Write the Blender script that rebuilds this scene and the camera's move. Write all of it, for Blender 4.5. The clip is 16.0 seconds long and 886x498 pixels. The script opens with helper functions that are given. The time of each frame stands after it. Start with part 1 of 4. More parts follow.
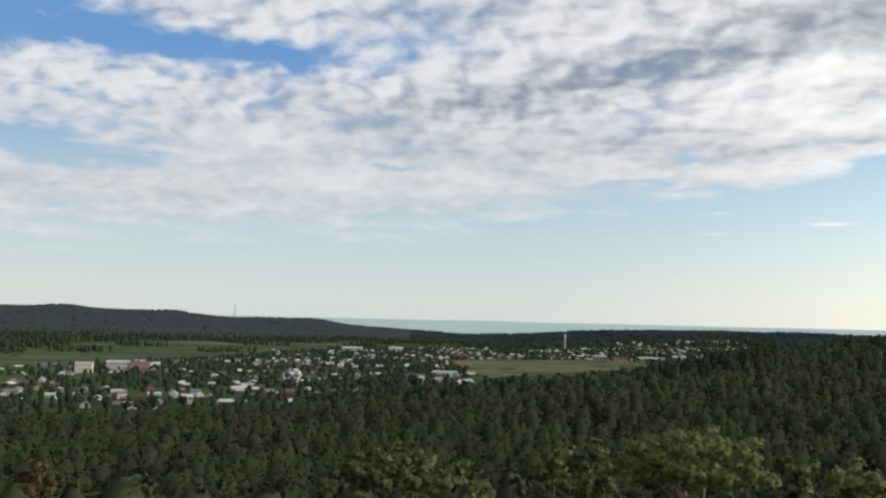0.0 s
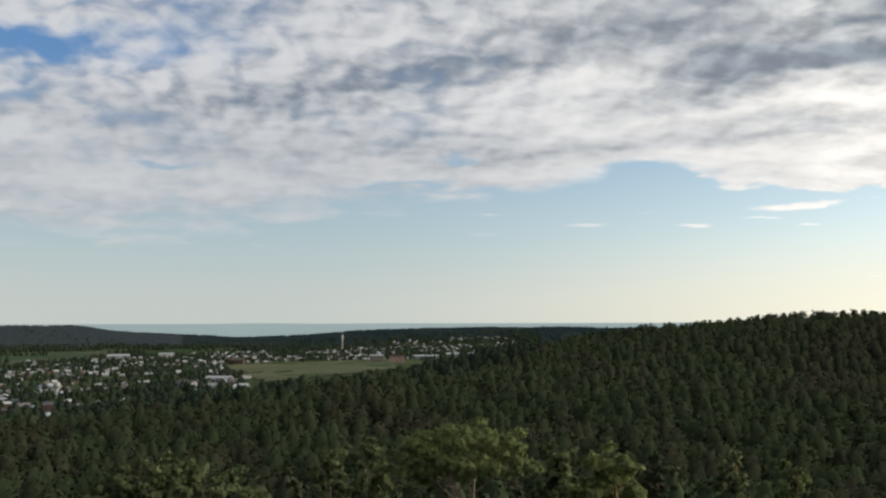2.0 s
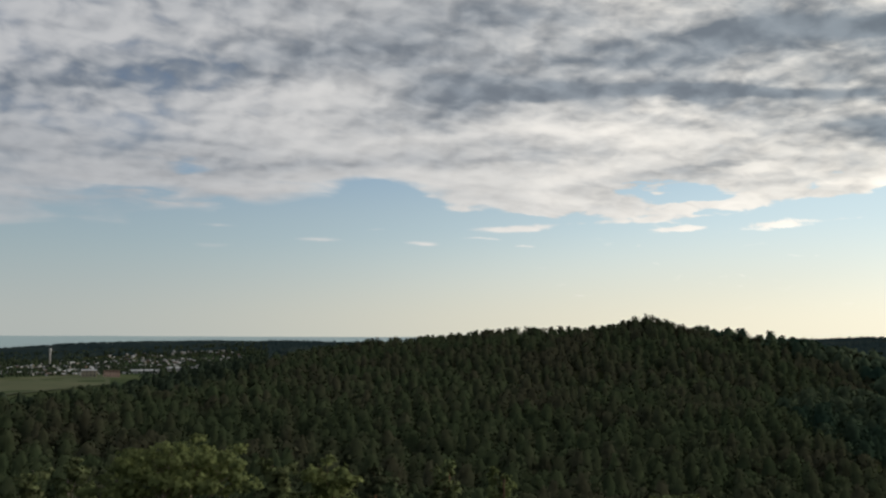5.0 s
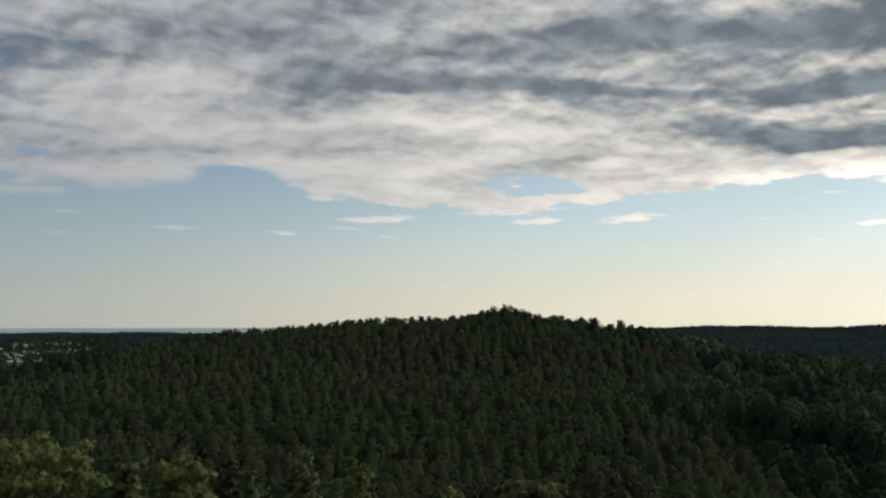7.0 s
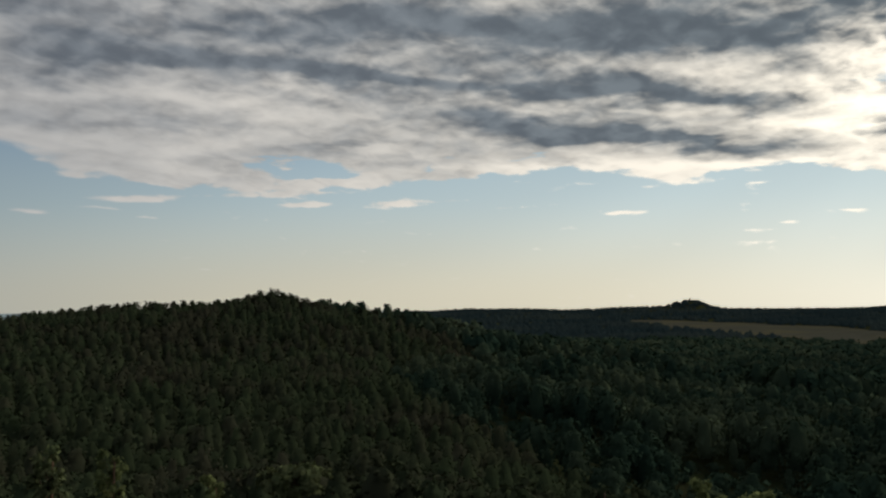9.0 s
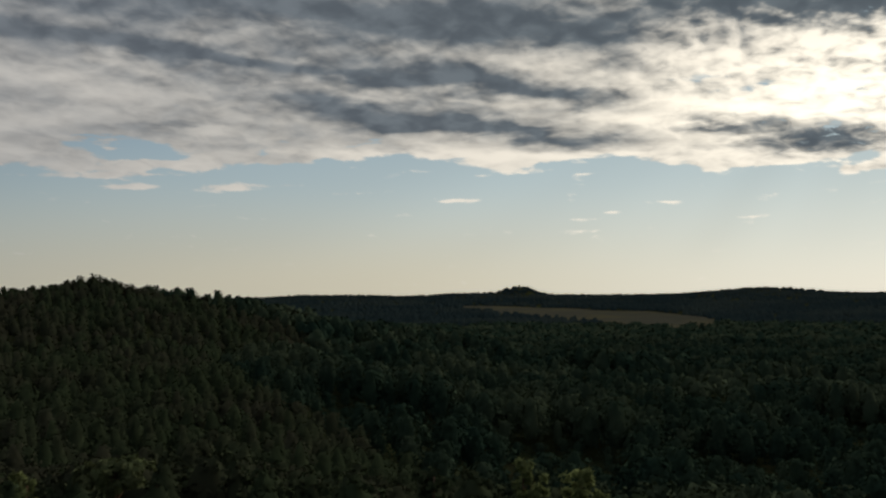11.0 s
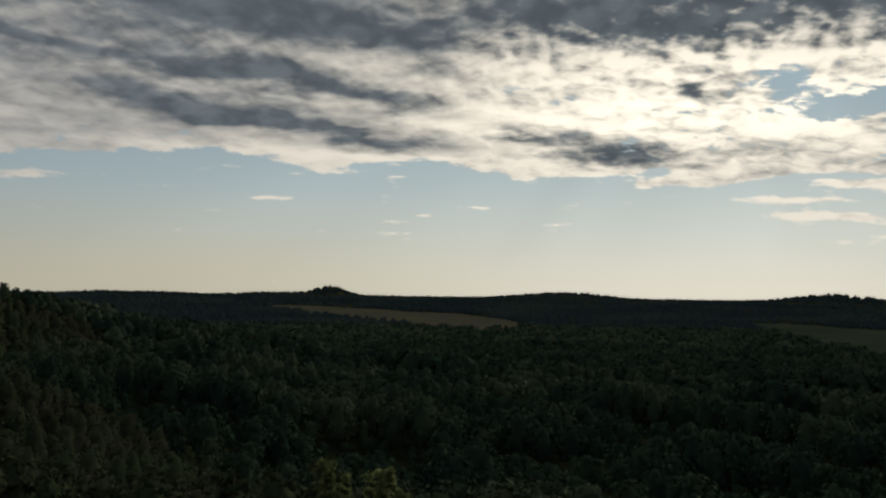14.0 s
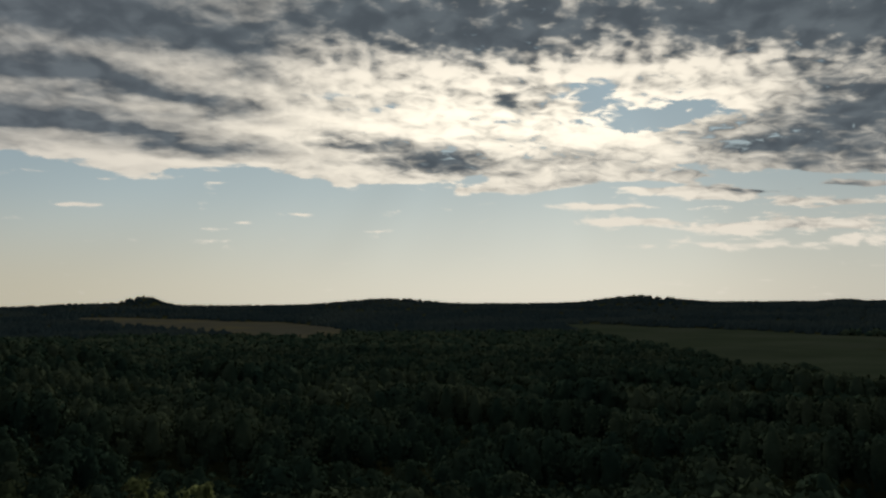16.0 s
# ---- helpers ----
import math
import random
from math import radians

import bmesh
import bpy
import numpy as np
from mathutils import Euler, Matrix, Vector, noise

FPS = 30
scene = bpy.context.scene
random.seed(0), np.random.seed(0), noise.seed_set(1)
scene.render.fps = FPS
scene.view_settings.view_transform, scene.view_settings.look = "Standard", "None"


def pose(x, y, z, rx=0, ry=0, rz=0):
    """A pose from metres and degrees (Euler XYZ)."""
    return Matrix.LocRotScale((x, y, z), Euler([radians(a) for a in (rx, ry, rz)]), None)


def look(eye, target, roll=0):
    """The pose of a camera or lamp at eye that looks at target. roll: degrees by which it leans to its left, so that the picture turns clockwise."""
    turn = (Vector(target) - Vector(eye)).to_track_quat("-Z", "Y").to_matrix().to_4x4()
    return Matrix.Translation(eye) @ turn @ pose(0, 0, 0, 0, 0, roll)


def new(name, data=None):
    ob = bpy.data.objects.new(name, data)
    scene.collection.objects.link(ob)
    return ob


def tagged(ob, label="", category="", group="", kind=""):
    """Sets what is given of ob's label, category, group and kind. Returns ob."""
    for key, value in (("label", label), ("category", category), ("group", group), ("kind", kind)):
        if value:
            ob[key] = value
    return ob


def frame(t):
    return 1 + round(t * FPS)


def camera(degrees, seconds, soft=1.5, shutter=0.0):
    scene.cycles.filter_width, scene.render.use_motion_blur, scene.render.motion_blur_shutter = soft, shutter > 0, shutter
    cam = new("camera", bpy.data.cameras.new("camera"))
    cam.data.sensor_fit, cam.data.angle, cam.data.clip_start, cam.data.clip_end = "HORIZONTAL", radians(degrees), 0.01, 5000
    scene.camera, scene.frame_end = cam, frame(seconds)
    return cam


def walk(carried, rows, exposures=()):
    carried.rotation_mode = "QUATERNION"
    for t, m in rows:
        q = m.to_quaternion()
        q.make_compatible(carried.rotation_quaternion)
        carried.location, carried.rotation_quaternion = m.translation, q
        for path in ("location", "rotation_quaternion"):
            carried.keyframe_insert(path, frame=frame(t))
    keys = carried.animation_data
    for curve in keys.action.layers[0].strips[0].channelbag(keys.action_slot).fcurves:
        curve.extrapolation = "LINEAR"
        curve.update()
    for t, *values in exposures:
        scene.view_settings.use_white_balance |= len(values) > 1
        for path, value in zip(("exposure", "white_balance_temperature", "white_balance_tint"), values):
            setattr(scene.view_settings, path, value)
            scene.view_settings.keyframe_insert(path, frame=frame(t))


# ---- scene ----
cam = camera(51.9, 16.0, soft=2.4)
EYE, ARM = 60.0, 0.45
# seconds, yaw, pitch, roll: a person turns on the spot and holds the camera at arm's length
ROWS = [
    (0.0, 0.0, 4.49, -1.33),
    (0.5, -2.82, 4.62, -1.27),
    (1.0, -6.62, 4.78, -0.66),
    (1.5, -10.3, 4.82, -0.11),
    (2.0, -13.9, 4.68, 0.15),
    (2.5, -17.33, 4.89, 0.25),
    (3.0, -20.57, 5.15, 0.29),
    (3.5, -23.38, 5.29, 0.15),
    (4.0, -26.19, 5.47, -0.19),
    (6.5, -36.98, 5.14, 0.18),
    (7.0, -39.51, 4.96, 0.07),
    (7.5, -42.69, 4.66, 0.15),
    (8.0, -46.52, 4.39, 0.22),
    (8.5, -50.19, 3.93, 0.2),
    (9.0, -54.0, 3.89, 0.43),
    (9.5, -57.11, 3.89, 0.75),
    (10.0, -59.7, 3.48, 0.85),
    (12.5, -70.08, 3.29, -0.4),
    (13.0, -71.56, 3.46, -0.71),
    (13.5, -73.2, 3.19, -1.18),
    (14.0, -76.22, 2.99, -0.73),
    (14.5, -80.0, 3.0, -0.03),
    (15.0, -83.24, 3.1, 0.23),
    (15.5, -85.39, 3.25, 0.33),
    (16.0, -87.32, 3.44, 0.46),
]
walk(cam, [(t, pose(-ARM * math.sin(radians(yaw)), ARM * math.cos(radians(yaw)), EYE, 90 + pitch, roll, yaw)) for t, yaw, pitch, roll in ROWS],
     exposures=[(0.0, 0.38), (1.0, 0.19), (2.0, 0.1), (3.0, -0.04), (4.0, -0.19), (7.0, -0.42), (8.0, -0.65), (10.0, -0.91), (12.5, -1.23), (13.0, -1.21), (16.0, -1.28)])


# ---- node helpers ----
class Nodes:
    def __init__(self, tree):
        self.tree = tree
        tree.nodes.clear()

    def add(self, kind, **values):
        n = self.tree.nodes.new(kind)
        for key, value in values.items():
            setattr(n, key, value)
        return n

    def put(self, socket, value):
        if hasattr(value, "links"):
            self.tree.links.new(value, socket)
        else:
            socket.default_value = value

    def m(self, op, a, b=0.0, c=0.0):
        n = self.add("ShaderNodeMath", operation=op)
        for s, v in zip(n.inputs, (a, b, c)):
            self.put(s, v)
        return n.outputs[0]

    def step(self, x, lo, hi, a=0.0, b=1.0):
        n = self.add("ShaderNodeMapRange", interpolation_type="SMOOTHSTEP")
        for s, v in zip(n.inputs, (x, lo, hi, a, b)):
            self.put(s, v)
        return n.outputs[0]

    def mix(self, f, a, b, blend="MIX"):
        n = self.add("ShaderNodeMix", data_type="RGBA", blend_type=blend)
        self.put(n.inputs[0], f)
        self.put(n.inputs[6], a)
        self.put(n.inputs[7], b)
        return n.outputs[2]

    def noise(self, vector, scale, detail=4.0, rough=0.5, distort=0.0):
        n = self.add("ShaderNodeTexNoise")
        self.put(n.inputs["Vector"], vector)
        for key, v in (("Scale", scale), ("Detail", detail), ("Roughness", rough), ("Distortion", distort)):
            n.inputs[key].default_value = v
        return n.outputs["Fac"]

    def vec(self, x, y, z=0.0):
        n = self.add("ShaderNodeCombineXYZ")
        for s, v in zip(n.inputs, (x, y, z)):
            self.put(s, v)
        return n.outputs[0]


def rgb(r, g, b):
    return (r, g, b, 1.0)


# ---- sky: broken cloud deck, thin near the horizon, the sun hidden behind it ----
SUN_AZ, SUN_EL = 97.0, 19.0
world = bpy.data.worlds.new("world")
scene.world = world
world.use_nodes = True
w = Nodes(world.node_tree)
sky = w.add("ShaderNodeTexSky", sky_type="NISHITA", sun_disc=False, sun_elevation=radians(SUN_EL + 4), sun_rotation=radians(SUN_AZ), altitude=300.0)
xyz = w.add("ShaderNodeSeparateXYZ")
w.put(xyz.inputs[0], w.add("ShaderNodeTexCoord").outputs["Generated"])
dx, dy, dz = xyz.outputs
az = w.m("MULTIPLY", w.m("ARCTAN2", dx, dy), 57.29578)
el = w.m("MULTIPLY", w.m("ARCSINE", dz), 57.29578)
far = w.m("DIVIDE", 1.0, w.m("MAXIMUM", w.m("ADD", dz, 0.09), 0.05))
deck = w.vec(w.m("MULTIPLY", dx, far), w.m("MULTIPLY", dy, far))
near = w.m("DIVIDE", 1.0, w.m("MAXIMUM", w.m("ADD", dz, 0.33), 0.05))
puffs = w.vec(w.m("MULTIPLY", dx, near), w.m("MULTIPLY", dy, near), 1.7)
big = w.noise(deck, 0.9, 4.0, 0.5)
wisp = w.noise(deck, 2.4, 4.0, 0.46, 0.4)
cell = w.noise(puffs, 17.0, 3.0, 0.45, 0.3)
# the same puffs a step nearer the sun: the difference lights their sunward rims
shift = w.add("ShaderNodeVectorMath", operation="ADD")
w.put(shift.inputs[0], puffs)
shift.inputs[1].default_value = (0.016, 0.012, 0.0)
rim = w.m("SUBTRACT", cell, w.noise(shift.outputs[0], 17.0, 3.0, 0.45, 0.3))
curl = w.add("ShaderNodeTexNoise")
w.put(curl.inputs["Vector"], deck)
curl.inputs["Scale"].default_value, curl.inputs["Detail"].default_value, curl.inputs["Roughness"].default_value = 4.0, 4.0, 0.5
ragged = w.add("ShaderNodeVectorMath", operation="MULTIPLY_ADD")
w.put(ragged.inputs[0], curl.outputs["Color"])
ragged.inputs[1].default_value, ragged.inputs[2].default_value = (7.0, 2.4, 0.0), (-3.5, -1.2, 0.0)
angles = w.add("ShaderNodeVectorMath", operation="ADD")
w.put(angles.inputs[0], w.vec(az, el))
w.put(angles.inputs[1], ragged.outputs[0])


def blobs(start, rows, where=None, strength=1.0):
    """Adds soft ragged ovals to a value: azimuth, elevation, half width, half height, tilt (all in degrees), amount."""
    t = start
    for a, e, sa, se, tilt, amount in rows:
        n = w.add("ShaderNodeMapping", vector_type="TEXTURE")
        if hasattr(t, "links"):
            # each oval takes a trace of the sum so far, which keeps the shader small while it runs
            nudge = w.add("ShaderNodeVectorMath", operation="MULTIPLY_ADD")
            w.put(nudge.inputs[0], t)
            nudge.inputs[1].default_value = (1e-5, 0, 0)
            w.put(nudge.inputs[2], where or angles.outputs[0])
            w.put(n.inputs[0], nudge.outputs[0])
        else:
            w.put(n.inputs[0], where or angles.outputs[0])
        n.inputs[1].default_value, n.inputs[2].default_value, n.inputs[3].default_value = (a, e, 0), (0, 0, radians(tilt)), (sa, se, 1)
        q = w.add("ShaderNodeVectorMath", operation="DOT_PRODUCT")
        w.put(q.inputs[0], n.outputs[0])
        w.put(q.inputs[1], n.outputs[0])
        t = w.m("MULTIPLY_ADD", w.m("POWER", 0.3679, q.outputs["Value"]), amount * (strength if amount < 0 else 1.0), t)
    return t


plain = w.vec(az, el)
# the lower edge of the cloud deck, by azimuth
EDGE = [(-40, 4.6), (-26, 4.6), (-17, 5.0), (-8, 5.5), (2, 6.2), (7.5, 7.3), (20.5, 8.3), (25, 9.3), (28.5, 9.2), (30.5, 8.3), (35.5, 7.8), (41, 7.6), (47, 7.8),
        (55.5, 8.0), (57, 8.9), (65, 8.3), (75, 8.1), (84, 7.8), (94, 6.9), (98.5, 7.4), (106, 7.6), (113, 7.2), (140, 7.0)]
ramp = w.add("ShaderNodeValToRGB")
w.put(ramp.inputs[0], w.m("MULTIPLY_ADD", az, 1 / 180, 40 / 180))
for k, (a, e) in enumerate(EDGE):
    q = ramp.color_ramp.elements[0] if k == 0 else ramp.color_ramp.elements.new((a + 40) / 180) if k < len(EDGE) - 1 else ramp.color_ramp.elements[-1]
    q.position, q.color = (a + 40) / 180, (e / 20, e / 20, e / 20, 1)
over = w.m("SUBTRACT", el, w.m("MULTIPLY", ramp.outputs[0], 20.0))
over = w.m("MULTIPLY_ADD", w.m("SUBTRACT", wisp, 0.5), 3.2, over)
soft = w.step(az, -5.0, 35.0, 2.8, 0.5)
cover = w.step(w.m("DIVIDE", over, soft), -1.0, 1.0, -0.12, 0.66)
cover = w.m("MULTIPLY_ADD", w.m("SUBTRACT", cell, 0.5), w.m("MULTIPLY", w.step(el, 8.0, 14.0, 0.15, 0.6), w.step(az, -14.0, 2.0, 2.2, 1.0)), cover)
cover = w.m("MULTIPLY_ADD", w.m("SUBTRACT", wisp, 0.5), 0.6, cover)
# towards the sun the deck breaks into small ripples, with thin bars below it
ripple = w.noise(w.vec(w.m("DIVIDE", az, 1.5), w.m("DIVIDE", w.m("MULTIPLY_ADD", az, 0.06, el), 0.55), 4.4), 1.0, 4.0, 0.55, 0.6)
mackerel = w.noise(w.vec(w.m("DIVIDE", az, 0.95), w.m("DIVIDE", el, 0.8), 8.2), 1.0, 2.0, 0.4, 0.3)
broken = w.step(az, 72.0, 92.0)
cover = w.m("MULTIPLY_ADD", w.m("MULTIPLY", w.m("SUBTRACT", ripple, 0.5), w.m("MULTIPLY", broken, 1.8)), w.step(el, 7.0, 10.0), cover)
cover = w.m("MULTIPLY_ADD", w.m("SUBTRACT", ripple, 0.5), w.m("MULTIPLY", w.step(az, 30.0, 40.0, 0.0, 1.0), w.step(el, 9.0, 12.0, 1.0, 0.0)), cover)
bars = w.noise(w.vec(w.m("DIVIDE", az, 4.5), w.m("DIVIDE", w.m("MULTIPLY_ADD", az, 0.05, el), 0.75), 2.3), 1.0, 5.0, 0.55, 0.4)
low = w.m("MULTIPLY", w.step(az, 95.0, 106.0), w.m("MULTIPLY", w.step(el, 2.8, 4.6), w.step(el, 7.2, 9.0, 1.0, 0.0)))
cover = w.m("MULTIPLY_ADD", w.m("SUBTRACT", bars, 0.45), w.m("MULTIPLY", low, 2.6), cover)
GAPS_COOL = [
    (-24, 16.1, 8, 1.3, 0, -0.85), (-14, 15.9, 6, 0.9, 3, -0.6), (-27, 18, 5, 0.9, 0, -0.6), (-5, 16.5, 5, 1.2, 8, -0.22),
    (-25, 9.7, 4.5, 0.8, 0, -0.95), (-20, 9.3, 3, 0.35, 0, -0.5), (-21, 11.3, 2.5, 0.4, 0, -0.3), (-3.5, 9.7, 2.6, 0.25, 0, -0.5),
    (14.5, 10.4, 1.6, 0.3, 0, -0.5), (12, 8.6, 4, 0.2, 0, -0.3), (28, 8.9, 3.2, 0.9, 0, -0.5),
]
GAPS_MIDDLE = [
    (45.5, 8.95, 3.3, 0.55, 3, -1.3), (43, 9.6, 3, 0.15, 4, -0.4), (53.5, 9, 0.9, 0.5, -30, -0.5), (59.5, 9.7, 3, 0.2, 0, -0.45),
    (47.5, 11.7, 2.4, 0.25, 0, -0.3), (80.5, 13.1, 2.4, 0.3, 0, -0.5),
]
GAPS_SUNWARD = [
    (97.3, 13, 2, 0.6, -8, -0.7), (100, 11.4, 3.6, 0.7, 0, -0.85), (103.5, 11.7, 2.2, 0.5, 0, -0.6), (98.2, 10.7, 2.2, 0.35, -12, -0.5),
    (84, 12.3, 3, 0.2, 0, -0.35), (91, 11.6, 2.5, 0.25, 0, -0.4), (102, 8.1, 4, 0.3, -3, -0.5), (92, 9.9, 2, 0.2, 0, -0.3),
    (105, 7.2, 6, 0.25, -2, -0.3), (110, 5.3, 6, 0.3, -2, -0.5),
]
for bank in (GAPS_COOL, GAPS_MIDDLE, GAPS_SUNWARD):
    cover = blobs(cover, bank)
STREAKS_COOL = [
    (17.1, 6.8, 1, 0.13, 0, 0.5), (16.9, 5.6, 1.5, 0.22, 2, 0.45), (22.7, 6.1, 1.9, 0.2, 0, 0.75), (29.5, 5.9, 1.4, 0.15, 0, 0.7),
    (35.1, 6.8, 2.3, 0.2, 0, 0.8), (35.8, 5.7, 1.1, 0.1, 0, 0.6), (26.4, 6.7, 1.2, 0.08, 0, 0.45), (33.5, 6.2, 2, 0.1, -3, 0.5),
]
STREAKS_MIDDLE = [
    (45.3, 6.6, 2.1, 0.18, 2, 0.85), (51.2, 6.75, 1.8, 0.28, 2, 0.85), (54.8, 6.9, 1.6, 0.12, 0, 0.6), (58.2, 6.5, 1.8, 0.08, 0, 0.5),
    (44, 7.3, 7, 0.16, 2, 0.6), (66.9, 7.5, 0.6, 0.1, 0, 0.6), (65.4, 5.95, 1.4, 0.13, -1, 0.75), (78.2, 5.6, 1.1, 0.12, 0, 0.75),
    (75.1, 5.1, 0.7, 0.08, 0, 0.5), (73, 4.7, 1.8, 0.08, 0, 0.3), (83.3, 4.6, 0.9, 0.12, 0, 0.5), (88.7, 7, 0.5, 0.2, 0, 0.7),
    (70, 3.9, 8, 0.12, 0, 0.16), (86, 3.7, 9, 0.12, 1, 0.14),
]
STREAKS_SUNWARD = [
    (98, 5.9, 3.4, 0.2, -2, 0.9), (99.5, 4.9, 4, 0.32, -2, 1), (108.5, 4.4, 4.5, 0.24, -1, 0.9), (105, 3.3, 6, 0.28, -1, 0.5),
    (112, 3.4, 3, 0.5, 0, 0.4), (104, 6.6, 4.5, 0.22, -3, 0.75), (111, 5.7, 4, 0.25, -4, 0.85), (107, 5.3, 2.5, 0.12, -2, 0.6),
    (113, 6.6, 3, 0.2, -5, 0.8), (100, 7, 3, 0.15, -3, 0.6),
]
fine = w.add("ShaderNodeVectorMath", operation="MULTIPLY_ADD")
w.put(fine.inputs[0], ragged.outputs[0])
fine.inputs[1].default_value = (0.35, 0.16, 0.0)
w.put(fine.inputs[2], plain)
for bank in (STREAKS_COOL, STREAKS_MIDDLE, STREAKS_SUNWARD):
    cover = blobs(cover, [(*row[:5], 0.75 * row[5]) for row in bank], fine.outputs[0])
density = w.m("MULTIPLY", w.step(cover, 0.05, w.step(az, 0.0, 50.0, 0.75, 0.38)), w.step(az, -30.0, 40.0, 0.93, 1.0))
# light and dark in the deck
LIGHT_COOL = [
    (5, 13, 14, 3, 5, -0.08), (-6, 17.2, 8, 1.6, 0, 0.28), (2, 16.3, 7, 1.4, 8, 0.25), (-21, 13.2, 8, 1.3, 0, 0.2),
    (-12.5, 10.6, 4, 0.6, 2, 0.3), (-12, 11.9, 8, 0.5, 0, -0.15), (-4, 8.3, 9, 0.7, 0, 0.12), (-22, 7.6, 9, 0.4, 0, -0.15),
    (1, 13.7, 6, 0.8, 4, -0.32), (4, 10.5, 7, 0.35, 0, -0.15),
]
LIGHT_LEE = [
    (22, 14.8, 7, 1, 6, 0.4), (15, 12.8, 7, 0.8, 5, 0.28), (12, 9, 10, 0.35, 4, 0.2), (9, 15, 7, 0.9, 8, -0.42),
    (18, 16.4, 7, 0.9, 6, -0.42), (25, 17.9, 6, 1, 0, -0.35), (11, 11.6, 8, 0.5, 3, -0.22), (20, 10.6, 8, 0.5, 2, -0.3),
    (29.5, 13.6, 3, 0.5, 0, -0.3), (26, 12.6, 5, 0.5, 0, 0.3),
]
LIGHT_RIDGE = [
    (31, 14.9, 5, 1.2, 0, -0.5), (31, 19.4, 10, 1.6, 0, -0.4), (34, 17, 7, 0.6, 0, -0.25), (40, 15.3, 9, 0.5, -2, -0.6),
    (43, 16.8, 8, 0.7, 0, -0.25), (36, 12.9, 7, 0.6, -2, 0.35), (44, 14, 3, 0.35, -4, 0.45), (44, 12, 8, 0.9, 0, 0.35),
    (38, 10, 8, 1.2, 0, 0.35), (36, 11.3, 4, 0.3, 0, -0.25),
]
LIGHT_FAR_RIDGE = [
    (58, 15.5, 18, 3.5, 0, -0.22), (50, 14.6, 6, 0.45, -5, -0.6), (53, 17.9, 9, 1.1, 0, -0.55), (50, 10.3, 6, 0.6, -3, 0.4),
    (53.6, 14.7, 2.6, 0.5, -8, 0.6), (57, 11.9, 5, 0.45, -3, -0.5), (61, 13.4, 5, 0.4, -4, -0.55), (47.3, 10.6, 3, 0.3, 4, -0.35),
    (60, 11, 4, 0.5, -3, -0.45), (60, 12.4, 3, 0.3, -8, 0.4), (63, 8.75, 7, 0.3, -2, 0.5), (63, 17, 8, 1, -4, -0.5),
]
LIGHT_VALLEY = [
    (72, 16.5, 7, 1, -4, -0.45), (66, 13.5, 5, 0.6, -8, -0.55), (72, 12.4, 4, 0.6, -10, -0.55), (65, 10.6, 5, 0.5, -5, -0.6),
    (71, 9.9, 5, 0.5, -7, -0.55), (69, 14.6, 5, 0.4, -8, 0.25), (66, 12.1, 4, 0.25, -8, 0.3), (72, 8.6, 8, 0.35, -3, 0.45),
    (76, 10.6, 4, 0.35, -10, 0.3), (79, 14.2, 5, 0.9, 0, 0.45), (81.5, 9.9, 2.6, 0.35, -4, -0.55), (77, 12.2, 6, 2.5, 0, 0.22),
]
LIGHT_SUNWARD = [
    (85, 12.2, 6, 1.3, 0, 0.42), (99, 12.4, 7, 1.6, 0, 0.25), (85, 10.6, 5, 0.5, -5, 0.5), (87, 8.8, 4, 0.5, -3, -0.6), (92, 9.4, 3, 0.3, 0, 0.3),
    (92, 12.8, 1.5, 0.32, -8, -0.7), (90, 14.2, 5, 0.6, 0, 0.55), (97, 10.2, 5, 0.5, 0, 0.45), (84, 17.6, 6, 1, 0, -0.55),
    (92, 16.6, 6, 0.8, 0, -0.6), (90, 18.6, 20, 1.2, 0, -0.3),
]
LIGHT_LAST = [
    (100, 14, 6, 0.5, 0, 0.6), (104, 12.6, 5, 0.8, 0, 0.3), (103, 9, 5, 0.5, -3, 0.4), (105, 16.8, 8, 1.2, -4, -0.65),
    (113, 15.6, 5, 0.9, -8, -0.55), (113, 11.2, 2.6, 1, 10, -0.7), (107, 9.2, 3.5, 0.4, 0, -0.4), (108, 6.6, 5, 0.3, -3, -0.5), (111, 6, 7, 2, 0, -0.4), (111, 10, 6, 3, 0, -0.25), (110, 16.5, 8, 2, 0, -0.2),
]
# puffs show most high up on the cool side and round the sun, long streaks in between
lit = w.m("MULTIPLY_ADD", w.m("SUBTRACT", cell, 0.5), w.m("MULTIPLY", w.step(el, 10.0, 15.5, 0.15, 1.1), w.m("ADD", w.step(az, 8.0, 30.0, 1.0, 0.35), w.step(az, 70.0, 88.0, 0.0, 0.6))), w.step(az, 5.0, 55.0, 0.68, 0.33))
lit = w.m("MULTIPLY_ADD", rim, w.m("MULTIPLY", w.step(el, 9.0, 15.0, 0.25, 1.7), w.m("ADD", w.step(az, 8.0, 30.0, 1.0, 0.45), w.step(az, 70.0, 88.0, 0.0, 0.5))), lit)
lit = w.m("MULTIPLY_ADD", w.m("SUBTRACT", wisp, 0.5), 1.0, lit)
streaky = w.noise(w.vec(w.m("DIVIDE", az, 8.0), w.m("DIVIDE", w.m("MULTIPLY_ADD", az, 0.03, el), 1.5), 5.1), 1.0, 4.0, 0.5, 0.3)
lit = w.m("MULTIPLY_ADD", w.m("SUBTRACT", streaky, 0.5), w.m("SUBTRACT", w.step(az, 0.0, 22.0, 0.3, 1.1), w.step(az, 65.0, 90.0, 0.0, 0.5)), lit)
lit = w.m("MULTIPLY_ADD", w.m("SUBTRACT", big, 0.5), 0.6, lit)
